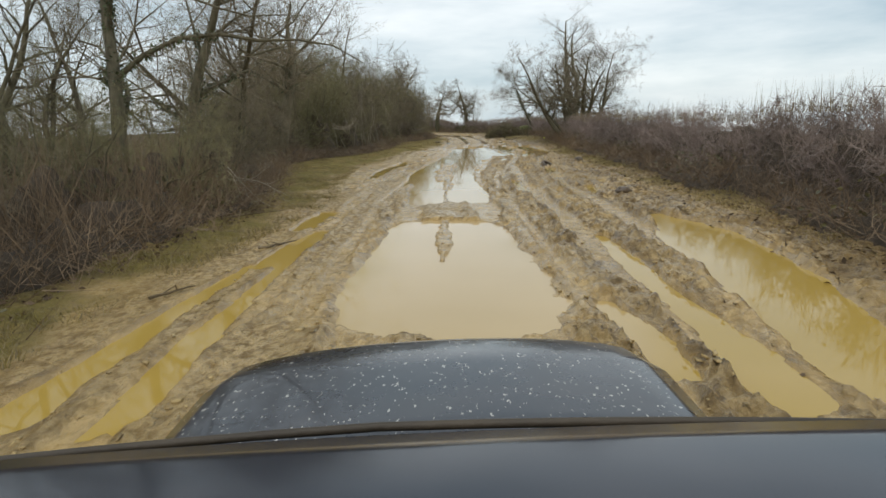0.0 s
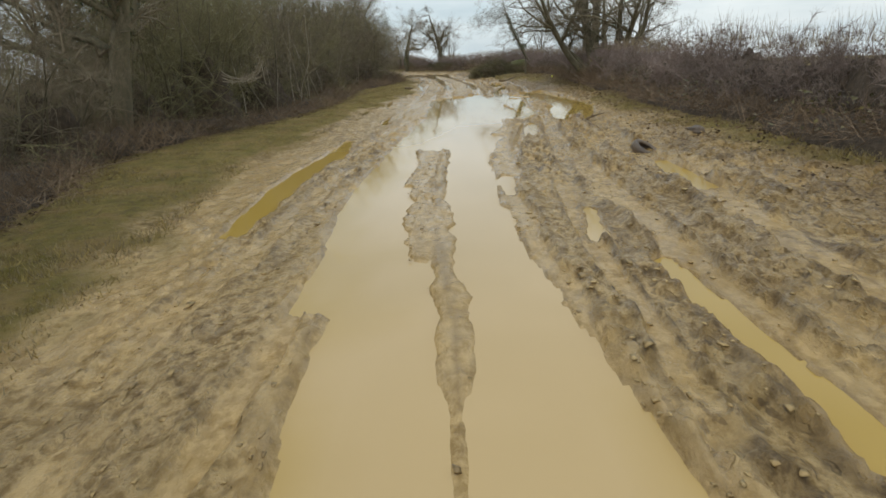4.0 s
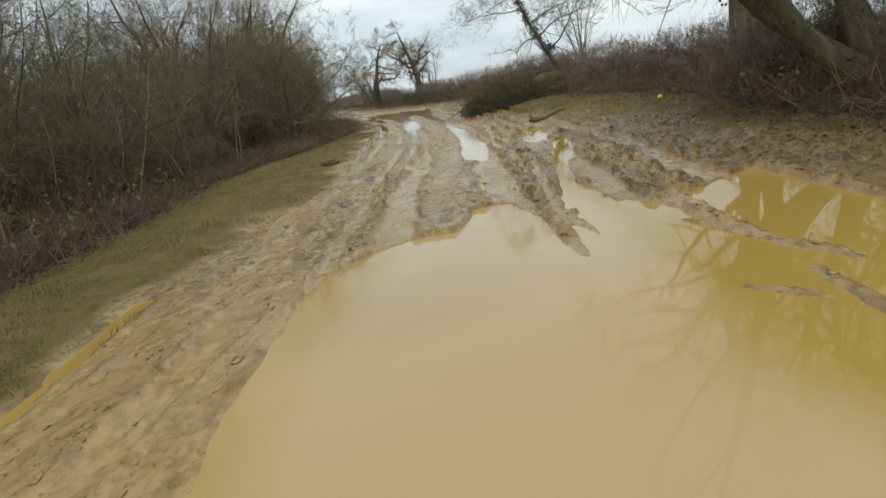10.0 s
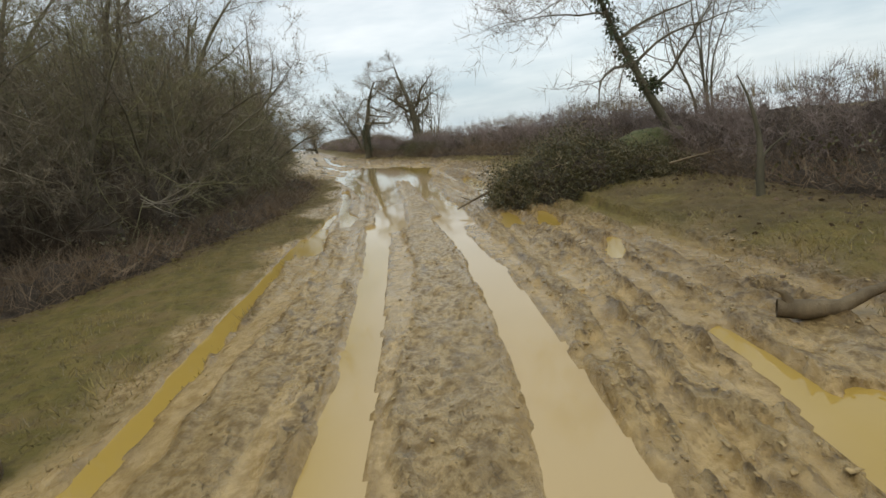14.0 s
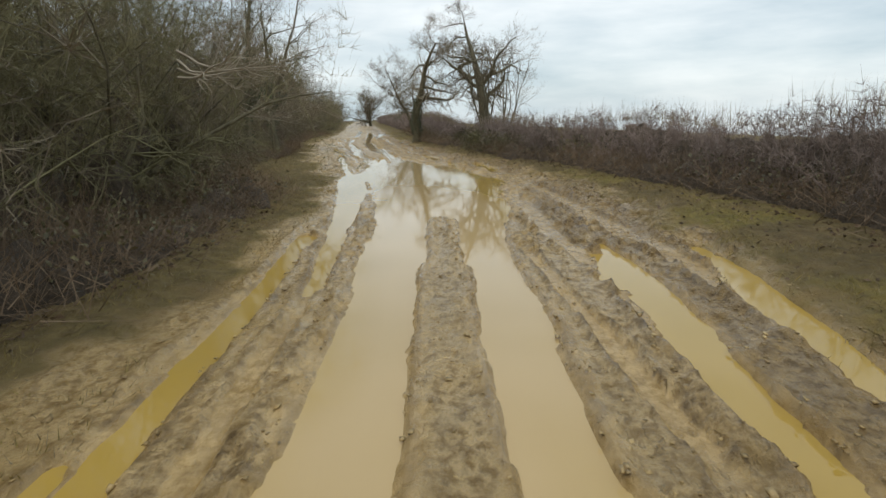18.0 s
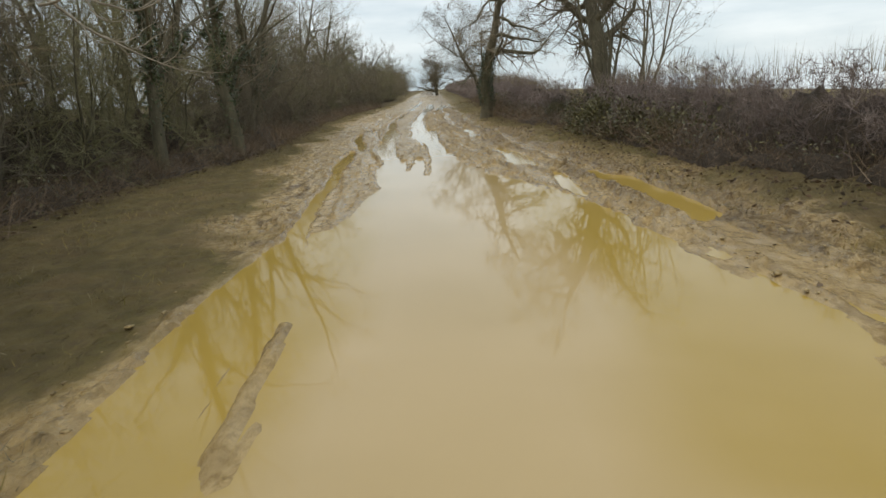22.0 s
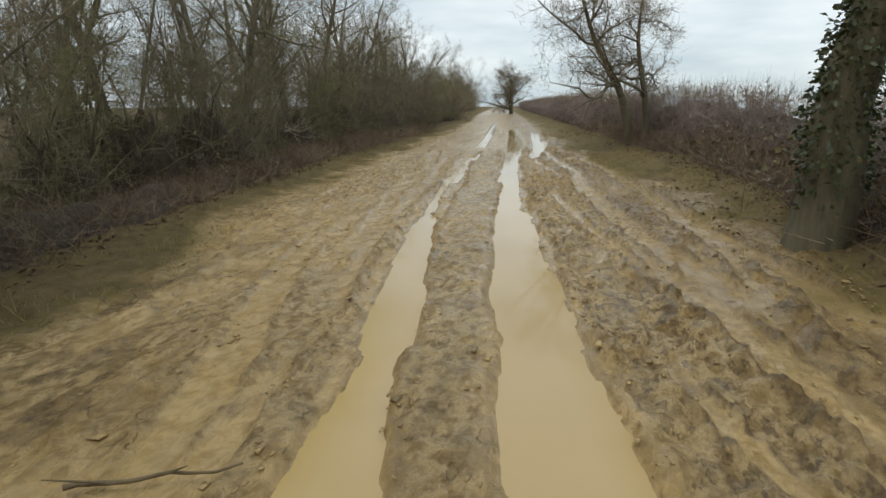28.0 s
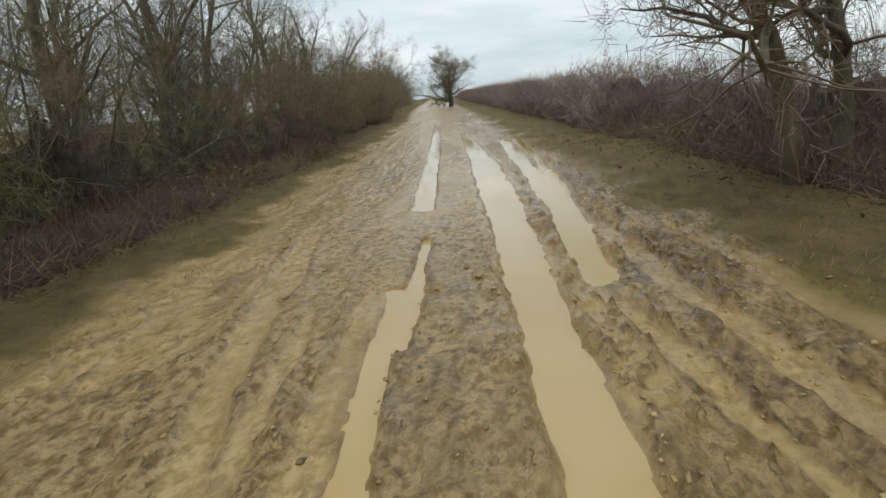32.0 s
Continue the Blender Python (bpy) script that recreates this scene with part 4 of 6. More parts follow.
def ribbon_mesh(name, segs, material, rs):
    """Thin shoots: one narrow band for each piece, running on into the next."""
    s = np.array(segs, float)
    p0, p1, r0, r1 = s[:, 0:3], s[:, 3:6], s[:, 6:7], s[:, 7:8]
    goes_on = np.zeros(len(s), bool)
    goes_on[1:] = np.abs(p0[1:] - p1[:-1]).max(1) < 1e-6
    first = np.maximum.accumulate(np.where(goes_on, 0, np.arange(len(s))))
    side = np.cross(p1 - p0, rs.normal(size=(len(s), 3))[first])
    side /= np.linalg.norm(side, axis=1)[:, None] + 1e-9
    before = np.where(goes_on[:, None], np.roll(side, 1, 0), side)
    co = np.stack([p0 - before * r0, p0 + before * r0, p1 + side * r1, p1 - side * r1], 1).reshape(-1, 3)
    return quads_mesh(name, co, np.arange(len(s) * 4).reshape(-1, 4), material, False)


def sprays(rs, segs, each, length, radius, spread=0.75):
    """Fine twigs standing off the given shoots."""
    s = np.repeat(np.array(segs, float), each, 0)
    n = len(s)
    t = rs.rand(n, 1)
    p = s[:, 0:3] * (1 - t) + s[:, 3:6] * t
    d = s[:, 3:6] - s[:, 0:3]
    d /= np.linalg.norm(d, axis=1)[:, None] + 1e-9
    d = d * (1 - spread) + rs.normal(size=(n, 3)) * spread * 0.6 + [[0, 0, 0.12]]
    d /= np.linalg.norm(d, axis=1)[:, None] + 1e-9
    q = p + d * (length * rs.uniform(0.4, 1.2, (n, 1)))
    return np.concatenate([p, q, np.full((n, 1), radius), np.zeros((n, 1))], 1)


def leaf_mesh(name, places, dirs, sizes, material, rs):
    """Folded pointed leaves: two halves on a midrib."""
    n = len(places)
    d = dirs / (np.linalg.norm(dirs, axis=1)[:, None] + 1e-9)
    side = np.cross(d, rs.normal(size=(n, 3)))
    side /= np.linalg.norm(side, axis=1)[:, None] + 1e-9
    up = np.cross(side, d)
    L = sizes[:, None]
    base, tip = places, places + d * L
    mid = places + d * L * 0.5
    l = mid + side * L * 0.3 + up * L * 0.12
    r = mid - side * L * 0.3 + up * L * 0.12
    co = np.stack([base, l, tip, r], 1).reshape(-1, 3)
    k = np.arange(n)[:, None] * 4
    q = np.concatenate([k + [[0, 1, 2]], k + [[0, 2, 3]]], 0)
    return quads_mesh(name, co, q, material, False)


CLEAR = [0.3]  # share of a trunk that stays free of side shoots


def shoot(rs, p, d, length, r, level, spec, out):
    """One shoot with its side shoots. spec: for each level segments, wander, lift, side shoots a node, length and thickness ratios, spread."""
    n, wander, lift, kids, ratio, thin, spread = spec[level]
    step_l, r0 = length / n, r
    for i in range(n):
        d = (d + Vector(rs.normal(size=3)) * wander + Vector((0, 0, lift))).normalized()
        q = p + d * step_l
        r2 = r0 * (1 - 0.86 * (i + 1) / n)
        out[level].append((*p, *q, r, r2))
        p, r = q, r2
        if level + 1 < len(spec) and (i + 1) / n > (CLEAR[0] if level == 0 else 0.12):
            c = int(kids) + (rs.rand() < kids - int(kids))
            for _ in range(c):
                side = d.cross(Vector(rs.normal(size=3))).normalized()
                e = (d * (1 - spread) + side * spread).normalized()
                shoot(rs, p, e, length * ratio * rs.uniform(0.6, 1.15) * (1.15 - 0.55 * (i + 1) / n), max(r * thin, 0.003), level + 1, spec, out)


def grown(seed, stems, height, radius, spec, splay, base_r=0.15, lean=(0, 0)):
    rs = np.random.RandomState(seed)
    out = [[] for _ in spec]
    for k in range(stems):
        a = rs.uniform(0, 2 * math.pi)
        rr = base_r * math.sqrt(rs.rand())
        s = splay * rs.uniform(0.4, 1.2)
        d = Vector((math.cos(a) * s + lean[0], math.sin(a) * s + lean[1], 1)).normalized()
        shoot(rs, Vector((math.cos(a) * rr, math.sin(a) * rr, -0.12)), d, height * rs.uniform(0.75, 1.1), radius * rs.uniform(0.7, 1.15), 0, spec, out)
    return out


def joined(name, meshes):
    """One mesh out of several with the same material."""
    bm = bmesh.new()
    for m in meshes:
        bm.from_mesh(m)
    me = bpy.data.meshes.new(name)
    bm.to_mesh(me)
    bm.free()
    me.materials.append(meshes[0].materials[0])
    return me


def twiggy(name, seed, out, thick_levels, bark, twig, each, length, radius=0.0045, sides=5, tube_levels=1, spread=0.75):
    """Trunk mesh, and a crown of shoots with sprays of fine twigs."""
    rs = np.random.RandomState(seed)
    shoots = [s for lv in out[thick_levels:thick_levels + tube_levels] for s in lv]
    rest = [s for lv in out[thick_levels + tube_levels:] for s in lv]
    fine = sprays(rs, (rest or shoots), each, length, radius, spread)
    crown = joined(name + "_crown", [tube_mesh("a", shoots, 3, twig)] + ([ribbon_mesh("c", rest, twig, rs)] if rest else []) + [sliver_mesh("b", fine, twig, rs)])
    parts = [("trunk" if lv == 0 else "limb", tube_mesh(name + "_wood", run, sides, bark)) for lv in range(thick_levels) for run in chains(out[lv])]
    return parts + [("crown", crown)]


def plant(name, meshes, x, y, turn, size, label, category, group="", z=None, tall=1.0):
    e = new(name)
    e.empty_display_size = 0.3
    e.matrix_world = pose(x, y, height(x, y) if z is None else z, 0, 0, turn) @ Matrix.Diagonal((size, size, size * tall, 1))
    tagged(e, label, category, group)
    for part_name, m in meshes:
        o = new(part_name, m)
        o.parent = e
        if part_name in ("leafage", "spray", "ivy", "dry_growth", "stem_tangle", "twig_mass"):
            tagged(o, kind="stuff")
    return e


# spec rows: segments, wander, lift, side shoots, length ratio, thickness ratio, spread
SHRUB = [(7, 0.17, 0.0, 2.1, 0.5, 0.5, 0.7), (5, 0.22, 0.0, 2.0, 0.42, 0.5, 0.7), (2, 0.25, 0.02, 0, 0, 0, 0)]
TALL = [(9, 0.12, 0.05, 1.6, 0.42, 0.5, 0.55), (5, 0.18, 0.06, 1.7, 0.45, 0.5, 0.55), (4, 0.22, 0.04, 1.3, 0.45, 0.6, 0.55), (2, 0.22, 0.04, 0, 0, 0, 0)]
POLE = [(10, 0.10, 0.06, 1.4, 0.34, 0.42, 0.5), (4, 0.18, 0.08, 1.6, 0.45, 0.55, 0.5), (2, 0.2, 0.05, 0, 0, 0, 0)]
OAK = [(9, 0.10, 0.04, 1.6, 0.58, 0.5, 0.66), (7, 0.22, 0.035, 1.9, 0.5, 0.48, 0.6), (5, 0.26, 0.03, 2.0, 0.52, 0.5, 0.6), (3, 0.26, 0.02, 0, 0, 0, 0)]
WIDE = [(9, 0.10, 0.05, 1.8, 0.6, 0.58, 0.78), (8, 0.25, 0.03, 2.2, 0.46, 0.5, 0.62), (5, 0.28, 0.02, 1.9, 0.5, 0.5, 0.6), (3, 0.26, 0.0, 0, 0, 0, 0)]
LEANER = [(9, 0.07, 0.11, 1.5, 0.66, 0.46, 0.84), (8, 0.17, 0.03, 1.7, 0.46, 0.5, 0.6), (5, 0.22, 0.02, 1.7, 0.5, 0.5, 0.6), (3, 0.24, 0.0, 0, 0, 0, 0)]
DOME = [(7, 0.06, 0.05, 4.2, 0.85, 0.55, 0.74), (7, 0.13, 0.035, 2.2, 0.42, 0.5, 0.55), (4, 0.2, 0.03, 2.0, 0.5, 0.5, 0.55), (2, 0.24, 0.0, 0, 0, 0, 0)]
MANY = [(7, 0.14, 0.02, 1.5, 0.5, 0.5, 0.6), (6, 0.22, 0.03, 1.4, 0.5, 0.48, 0.6), (4, 0.24, 0.02, 1.5, 0.5, 0.5, 0.6), (2, 0.24, 0.0, 0, 0, 0, 0)]
HEDGE = [(5, 0.25, 0.03, 1.6, 0.5, 0.55, 0.65), (3, 0.28, 0.04, 0, 0, 0, 0)]

rnd = np.random.RandomState(11)
CLEAR[0] = 0.1
shrub_kinds, shrub_cores = [], []
for k in range(5):
    o = grown(100 + k, 10, 3.9, 0.045, SHRUB, 0.5, 0.7)
    # solid core added in each shrub: blocks light, dark for the inner shade
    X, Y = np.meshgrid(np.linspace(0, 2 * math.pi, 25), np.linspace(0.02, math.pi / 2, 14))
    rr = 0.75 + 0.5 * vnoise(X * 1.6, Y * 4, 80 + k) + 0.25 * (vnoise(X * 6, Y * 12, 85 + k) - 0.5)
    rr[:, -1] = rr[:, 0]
    shrub_cores.append(grid_mesh('shrub_shade_core', np.cos(X) * np.sin(Y) * rr * 0.95, np.sin(X) * np.sin(Y) * rr * 0.95, np.cos(Y) * rr * 1.45 - 0.1, M_SHADE_CORE))
    shrub_kinds.append(twiggy("thorn_shrub", k, o, 1, M_BARK, M_TWIG_G if k % 2 else M_TWIG, 5, 0.3, 0.0028, 5))
CLEAR[0] = 0.16
tall_kinds = []
for k in range(4):
    o = grown(200 + k, 1 + k % 2, 8.6, 0.17, TALL, 0.1, 0.2)
    tall_kinds.append(twiggy("bare_tree", 20 + k, o, 2, M_BARK, M_TWIG if k % 2 else M_TWIG_G, 1, 0.55, 0.006, 6, spread=0.5))
pole_kinds = []
for k in range(4):
    o = grown(300 + k, 2 + k % 2, 6.5, 0.05, POLE, 0.14, 0.4)
    pole_kinds.append(twiggy("sapling", 40 + k, o, 1, M_BARK, M_TWIG, 3, 0.36, 0.0055, 5))

pale_kinds = []
for k in range(4):
    o = grown(340 + k, 2, 5.5, 0.032, POLE, 0.16, 0.5)
    pale_kinds.append(twiggy("sapling", 60 + k, o, 1, M_PALE, M_TWIG, 2, 0.3, 0.005, 5))

# thicket along the wood's edge: height of the growth by y
growth = smooth_line([-60, 2, 10, 15, 18, 24, 33, 37, 44, 56, 62, 88, 94, 120, 150, 700], [0.6, 0.6, 0.6, 0.7, 0.75, 0.75, 0.9, 1.4, 1.35, 1.1, 1.5, 1.4, 1.0, 0.95, 1.1, 1.15], 2)
for row, (y0, y1, gap, inset, size) in enumerate([(-7, 92, 2.2, 2.0, 1.0), (92, 175, 2.5, 2.0, 0.9), (35, 48, 3.0, 5.0, 1.25), (10, 34, 3.0, 11.0, 0.9), (14, 30, 3.4, 19.0, 1.0), (60, 92, 4.6, 4.6, 1.2), (178, 330, 8.0, 2.0, 1.5)]):
    y = y0
    while y < y1:
        yy = y + rnd.uniform(-0.5, 0.5)
        s = size * rnd.uniform(0.8, 1.15) * (float(growth(yy)) if inset < 8 else 1.0)
        x = float(wood_edge(yy)) - inset * rnd.uniform(0.75, 1.3) * max(0.8, float(growth(yy)) if inset < 8 else 1.0) - 0.5 * (64 < yy < 92)
        k = rnd.randint(5)
        plant("thorn_shrub", [("stem" if pn == "trunk" else pn, pm) for pn, pm in shrub_kinds[k]] + ([("heart", shrub_cores[k])] if yy > 14 else []), x, yy, rnd.uniform(0, 360), s,
              "leafless thorn shrub, grey-brown twigs tinged with lichen, at the wood's edge", "shrub", "shrubs at the wood's edge", tall=rnd.uniform(1.0, 1.3))
        y += gap * (1.5 if yy < 20 else 1)
# trees inside the wood
for row, (y0, y1, gap, inset, size, kinds) in enumerate([(36, 180, 4.2, 5.0, 0.95, tall_kinds), (10, 26, 2.6, 8.0, 0.9, tall_kinds), (14, 30, 3.0, 13, 0.95, pole_kinds), (37, 64, 3.0, 7.0, 1.0, tall_kinds), (35, 180, 5.0, 8.0, 1.05, pole_kinds), (88, 150, 2.4, 2.6, 0.95, pole_kinds), (38, 63, 2.2, 0.9, 0.8, pale_kinds), (45, 190, 10.0, 13, 1.15, tall_kinds), (48, 190, 12, 20, 1.2, pole_kinds), (92, 150, 3.4, 3.6, 0.9, tall_kinds)]):
    y = y0
    while y < y1:
        yy = y + rnd.uniform(-1, 1)
        x = float(wood_edge(yy)) - inset * rnd.uniform(0.7, 1.3)
        k = rnd.randint(4)
        nm = "bare_tree" if kinds is tall_kinds else "sapling"
        plant(nm, kinds[k], x, yy, rnd.uniform(0, 360), size * rnd.uniform(0.75, 1.15),
              "leafless woodland tree with grey-brown bark" if nm == "bare_tree" else "slender leafless sapling with pale grey stems", "tree", "trees of the wood")
        y += gap * rnd.uniform(0.7, 1.3)

CLEAR[0] = 0.1
# hedge on the bank: sections of twigs over an added dark core
hedge_kinds = []
for k in range(4):
    rs = np.random.RandomState(400 + k)
    out = [[] for _ in HEDGE]
    for _ in range(60):
        p = Vector((rs.uniform(-0.7, 0.7), rs.uniform(-1.7, 1.7), -0.1))
        d = Vector((rs.normal() * 0.4, rs.normal() * 0.4, 1)).normalized()
        shoot(rs, p, d, rs.uniform(0.85, 1.35), 0.014, 0, HEDGE, out)
    shoots = [s for lv in out for s in lv]
    fine = sprays(rs, shoots, 6, 0.3, 0.0042)
    st = []
    for _ in range(150):
        p = Vector((rs.uniform(-0.7, 0.7), rs.uniform(-1.7, 1.7), 1.0))
        q = p + Vector((rs.normal() * 0.08, rs.normal() * 0.08, rs.uniform(0.15, 0.6)))
        st.append((*p, *q, 0.0042, 0.0))
    hedge_kinds.append((joined("hedge_twigs", [tube_mesh("a", shoots, 3, M_HEDGE), sliver_mesh("b", fine, M_HEDGE, rs)]), sliver_mesh("hedge_stalks", st, M_STRAW, rs)))
# the core's dark brown stands for dense twigs and the shade among them
core_kinds = []
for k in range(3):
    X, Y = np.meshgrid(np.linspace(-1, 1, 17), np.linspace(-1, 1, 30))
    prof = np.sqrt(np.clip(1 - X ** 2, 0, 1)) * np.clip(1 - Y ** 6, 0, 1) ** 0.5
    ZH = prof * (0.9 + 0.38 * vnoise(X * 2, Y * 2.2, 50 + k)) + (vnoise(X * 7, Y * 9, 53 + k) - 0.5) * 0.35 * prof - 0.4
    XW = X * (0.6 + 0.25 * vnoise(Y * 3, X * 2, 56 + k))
    core_kinds.append(grid_mesh("hedge_shade_core", XW, Y * 1.85, ZH, M_SHADE_CORE))
y = -8.0
n_sec = 0
while y < 330:
    far_off = y > 150
    gap = 3.0 if not far_off else 5.0
    x = float(hedge_line(y)) + 0.9 + 1.3 * float(step(103, 105.5, y) * step(112, 109.5, y))  # it steps back round the old oak
    slope = (float(hedge_line(y + 1)) - float(hedge_line(y - 1))) / 2
    k = n_sec % 4
    s = (1.0 if not far_off else 1.7) * rnd.uniform(0.92, 1.1)
    plant("hedge", [("twig_mass", hedge_kinds[k][0]), ("dry_growth", hedge_kinds[k][1]), ("heart", core_kinds[n_sec % 3])], x, y, -math.degrees(math.atan(slope)) + 180 * (n_sec % 2), s,
          "leafless brown hedge section with dry stalks, on a low bank", "hedge", "hedge along the lane", tall=rnd.uniform(1.16, 1.32) * (0.85 if far_off else 1.0 + 0.3 * float(step(122, 134, y))))
    y += gap
    n_sec += 1


# ---- hedgerow trees, each with its own habit ----
def ivy_on(seed, segs, count, size, lo=0.0, hi=99.0, puff=0.16):
    """Ivy leaves round the given limbs between two heights."""
    rs = np.random.RandomState(seed)
    s = np.array([t for t in segs if lo <= t[2] <= hi and t[6] > 0.05], float)
    s = s[rs.randint(len(s), size=count)]
    t = rs.rand(count, 1)
    p = s[:, 0:3] * (1 - t) + s[:, 3:6] * t
    off = rs.normal(size=(count, 3))
    off /= np.linalg.norm(off, axis=1)[:, None]
    p = p + off * (s[:, 6:7] + puff * rs.rand(count, 1) ** 1.5)
    d = off + rs.normal(size=(count, 3)) * 0.7 - [[0, 0, 0.5]]
    return leaf_mesh("ivy", p, d, size * rs.uniform(0.6, 1.3, count), M_IVY, rs)


def hedgerow_tree(name, label, x, y, seed, stems, tall, radius, spec, splay, base_r=0.2, lean=(0, 0), turn=0, each=3, twig=M_TWIG, ivy=None, length=0.42, size=1.0, clear=0.22):
    CLEAR[0] = clear
    o = grown(seed, stems, tall, radius, spec, splay, base_r, lean)
    parts = twiggy(name, seed, o, 2, M_BARK, twig, max(1, each - 1), length * 1.15, 0.0055, 7, 1, 0.5)
    if ivy:
        parts.append(("ivy", ivy_on(seed, o[0] + o[1], *ivy)))
    return plant(name, parts, x, y, turn, size, label, "tree", "hedgerow trees")


hedgerow_tree("hawthorn_tree", "wide leafless hedgerow tree with a bushy ivy-clad base", 10.4, 47.5, 502, 9, 7.0, 0.2, OAK[:1] + MANY[1:], 0.8, 0.8, each=3, ivy=(3200, 0.08, 0.0, 3.2, 0.3), length=0.45, clear=0.25)
hedgerow_tree("ash_tree", "thick-trunked leafless tree rising out of the hedge", 11.6, 54.5, 507, 2, 9.5, 0.4, TALL, 0.12, 0.3, each=2)
hedgerow_tree("leaning_tree", "slender leaning leafless tree with ivy round its upper trunk", 10.9, 69.0, 511, 1, 6.8, 0.16, LEANER, 0.05, 0.05, lean=(-0.62, -0.1), each=2, ivy=(1300, 0.1, 1.5, 4.2, 0.2), length=0.5, clear=0.3)
hedgerow_tree("hazel_clump", "clump of thin leafless stems beside the leaning tree", 11.8, 69.6, 513, 5, 5.4, 0.05, POLE + [(2, 0.2, 0.03, 0, 0, 0, 0)], 0.16, 0.35, each=2)
hedgerow_tree("oak_tree", "old leafless oak with crooked limbs in the hedgerow", 4.9, 106.8, 525, 1, 8.8, 0.36, WIDE, 0.02, 0.1, lean=(-0.1, 0), each=2, clear=0.3)
hedgerow_tree("hazel_clump", "clump of upright leafless stems at the oak's foot", 5.6, 105.2, 527, 7, 5.6, 0.06, POLE + [(2, 0.2, 0.03, 0, 0, 0, 0)], 0.3, 0.6, each=2)
hedgerow_tree("hazel_clump", "few slim pale stems standing close before the old oak", 4.75, 106.1, 529, 4, 5.8, 0.085, POLE + [(2, 0.2, 0.03, 0, 0, 0, 0)], 0.14, 0.45, each=2)
hedgerow_tree("oak_tree", "broad leafless oak with ivy on a stout trunk", -0.35, 117.4, 531, 1, 8.4, 0.34, WIDE, 0.02, 0.1, turn=60, each=2, clear=0.36, ivy=(2600, 0.09, 0.0, 2.6, 0.14))
hedgerow_tree("field_maple", "leafless tree with two slim trunks at the hedge", -1.85, 135.4, 541, 1, 8.2, 0.2, WIDE, 0.02, 0.05, lean=(-0.27, 0), each=2, clear=0.3)
hedgerow_tree("field_maple", "leafless tree with two slim trunks at the hedge", -1.5, 134.9, 543, 1, 7.8, 0.24, WIDE, 0.02, 0.05, lean=(0.03, 0), each=2, clear=0.3)
hedgerow_tree("lone_tree", "round-headed leafless tree standing alone at the lane's end", -21.5, 235.0, 551, 1, 4.2, 0.26, DOME, 0.02, 0.05, each=3, length=0.6, clear=0.1, size=1.7)
hedgerow_tree("wood_oak", "large leafless tree with a forked ivy-dark trunk in the wood's edge", -6.9, 13.0, 561, 1, 10.5, 0.21, OAK, 0.05, 0.1, each=2, ivy=(1500, 0.08, 1.0, 5.0, 0.1))
hedgerow_tree("wood_oak", "leafless tree with a slim bare trunk in the wood's edge", -8.0, 12.0, 563, 1, 9.6, 0.14, TALL, 0.05, 0.1, lean=(-0.08, 0), each=2)
hedgerow_tree("wood_oak", "large leafless tree with dark crooked limbs reaching towards the lane", -8.2, 24.5, 565, 2, 8.5, 0.22, OAK, 0.45, 0.4, each=1, clear=0.3)
hedgerow_tree("wood_oak", "leafless tree with a dark trunk standing in undergrowth", -7.3, 18.0, 567, 1, 9.5, 0.19, TALL, 0.05, 0.2, each=2, ivy=(1200, 0.08, 0.5, 4.0, 0.1))
hedgerow_tree("wood_oak", "large leafless tree with ivy on a thick trunk", -8.3, 31.8, 569, 1, 9.5, 0.32, OAK, 0.05, 0.2, each=2, ivy=(1800, 0.08, 0.0, 4.5, 0.12))
hedgerow_tree("wood_oak", "large leafless tree with ivy climbing its trunk", -6.8, 97.0, 571, 1, 11, 0.24, TALL, 0.05, 0.1, each=2, ivy=(2600, 0.09, 0.0, 6.0, 0.12))
hedgerow_tree("wood_oak", "large leafless tree with ivy climbing its trunk", -6.6, 101.0, 573, 1, 10, 0.2, TALL, 0.05, 0.1, each=2, ivy=(2600, 0.09, 0.0, 6.0, 0.12))
hedgerow_tree("wood_oak", "large leafless tree with ivy climbing its trunk", -8.6, 106.0, 577, 2, 9.5, 0.18, TALL, 0.1, 0.2, each=2, ivy=(1800, 0.09, 0.0, 4.0, 0.12))

# pale dead branches hanging out of the thicket over the verge
for i, (x, y, z, turn, size) in enumerate([(-1.3, 78.2, 2.7, 0, 1.2), (-3.0, 85.7, 2.15, 0, 1.0), (-1.9, 88.2, 2.7, 10, 0.8), (-4.9, 14.2, 0.7, -10, 0.8), (-5.9, 34.5, 1.7, 10, 0.9), (-10.6, 122.5, 1.2, 0, 0.5), (-2.6, 66.8, 1.2, 10, 0.7)]):
    rs = np.random.RandomState(600 + i)
    out = [[], [], []]
    BOUGH = [(12, 0.13, 0.085, 0.8, 0.42, 0.7, 0.5), (8, 0.17, 0.09, 0.7, 0.5, 0.7, 0.5), (5, 0.2, 0.08, 0, 0, 0, 0)]
    for k in range(4):
        shoot(rs, Vector((0, 0, 0.12 * k)), Vector((1, rs.uniform(-0.5, 0.3), -0.25 - 0.2 * k)).normalized(), rs.uniform(1.5, 2.3), 0.02, 0, BOUGH, out)
    e = plant("dead_bough", [("limb", tube_mesh("bough_limb", run, 5, M_PALE)) for run in chains(out[0] + out[1])] + [("spray", tube_mesh("bough_twigs", out[2], 3, M_PALE))], x, y, turn, size,
              "bare pale bough hanging out of the thicket", "branch", "hanging boughs", z=z)

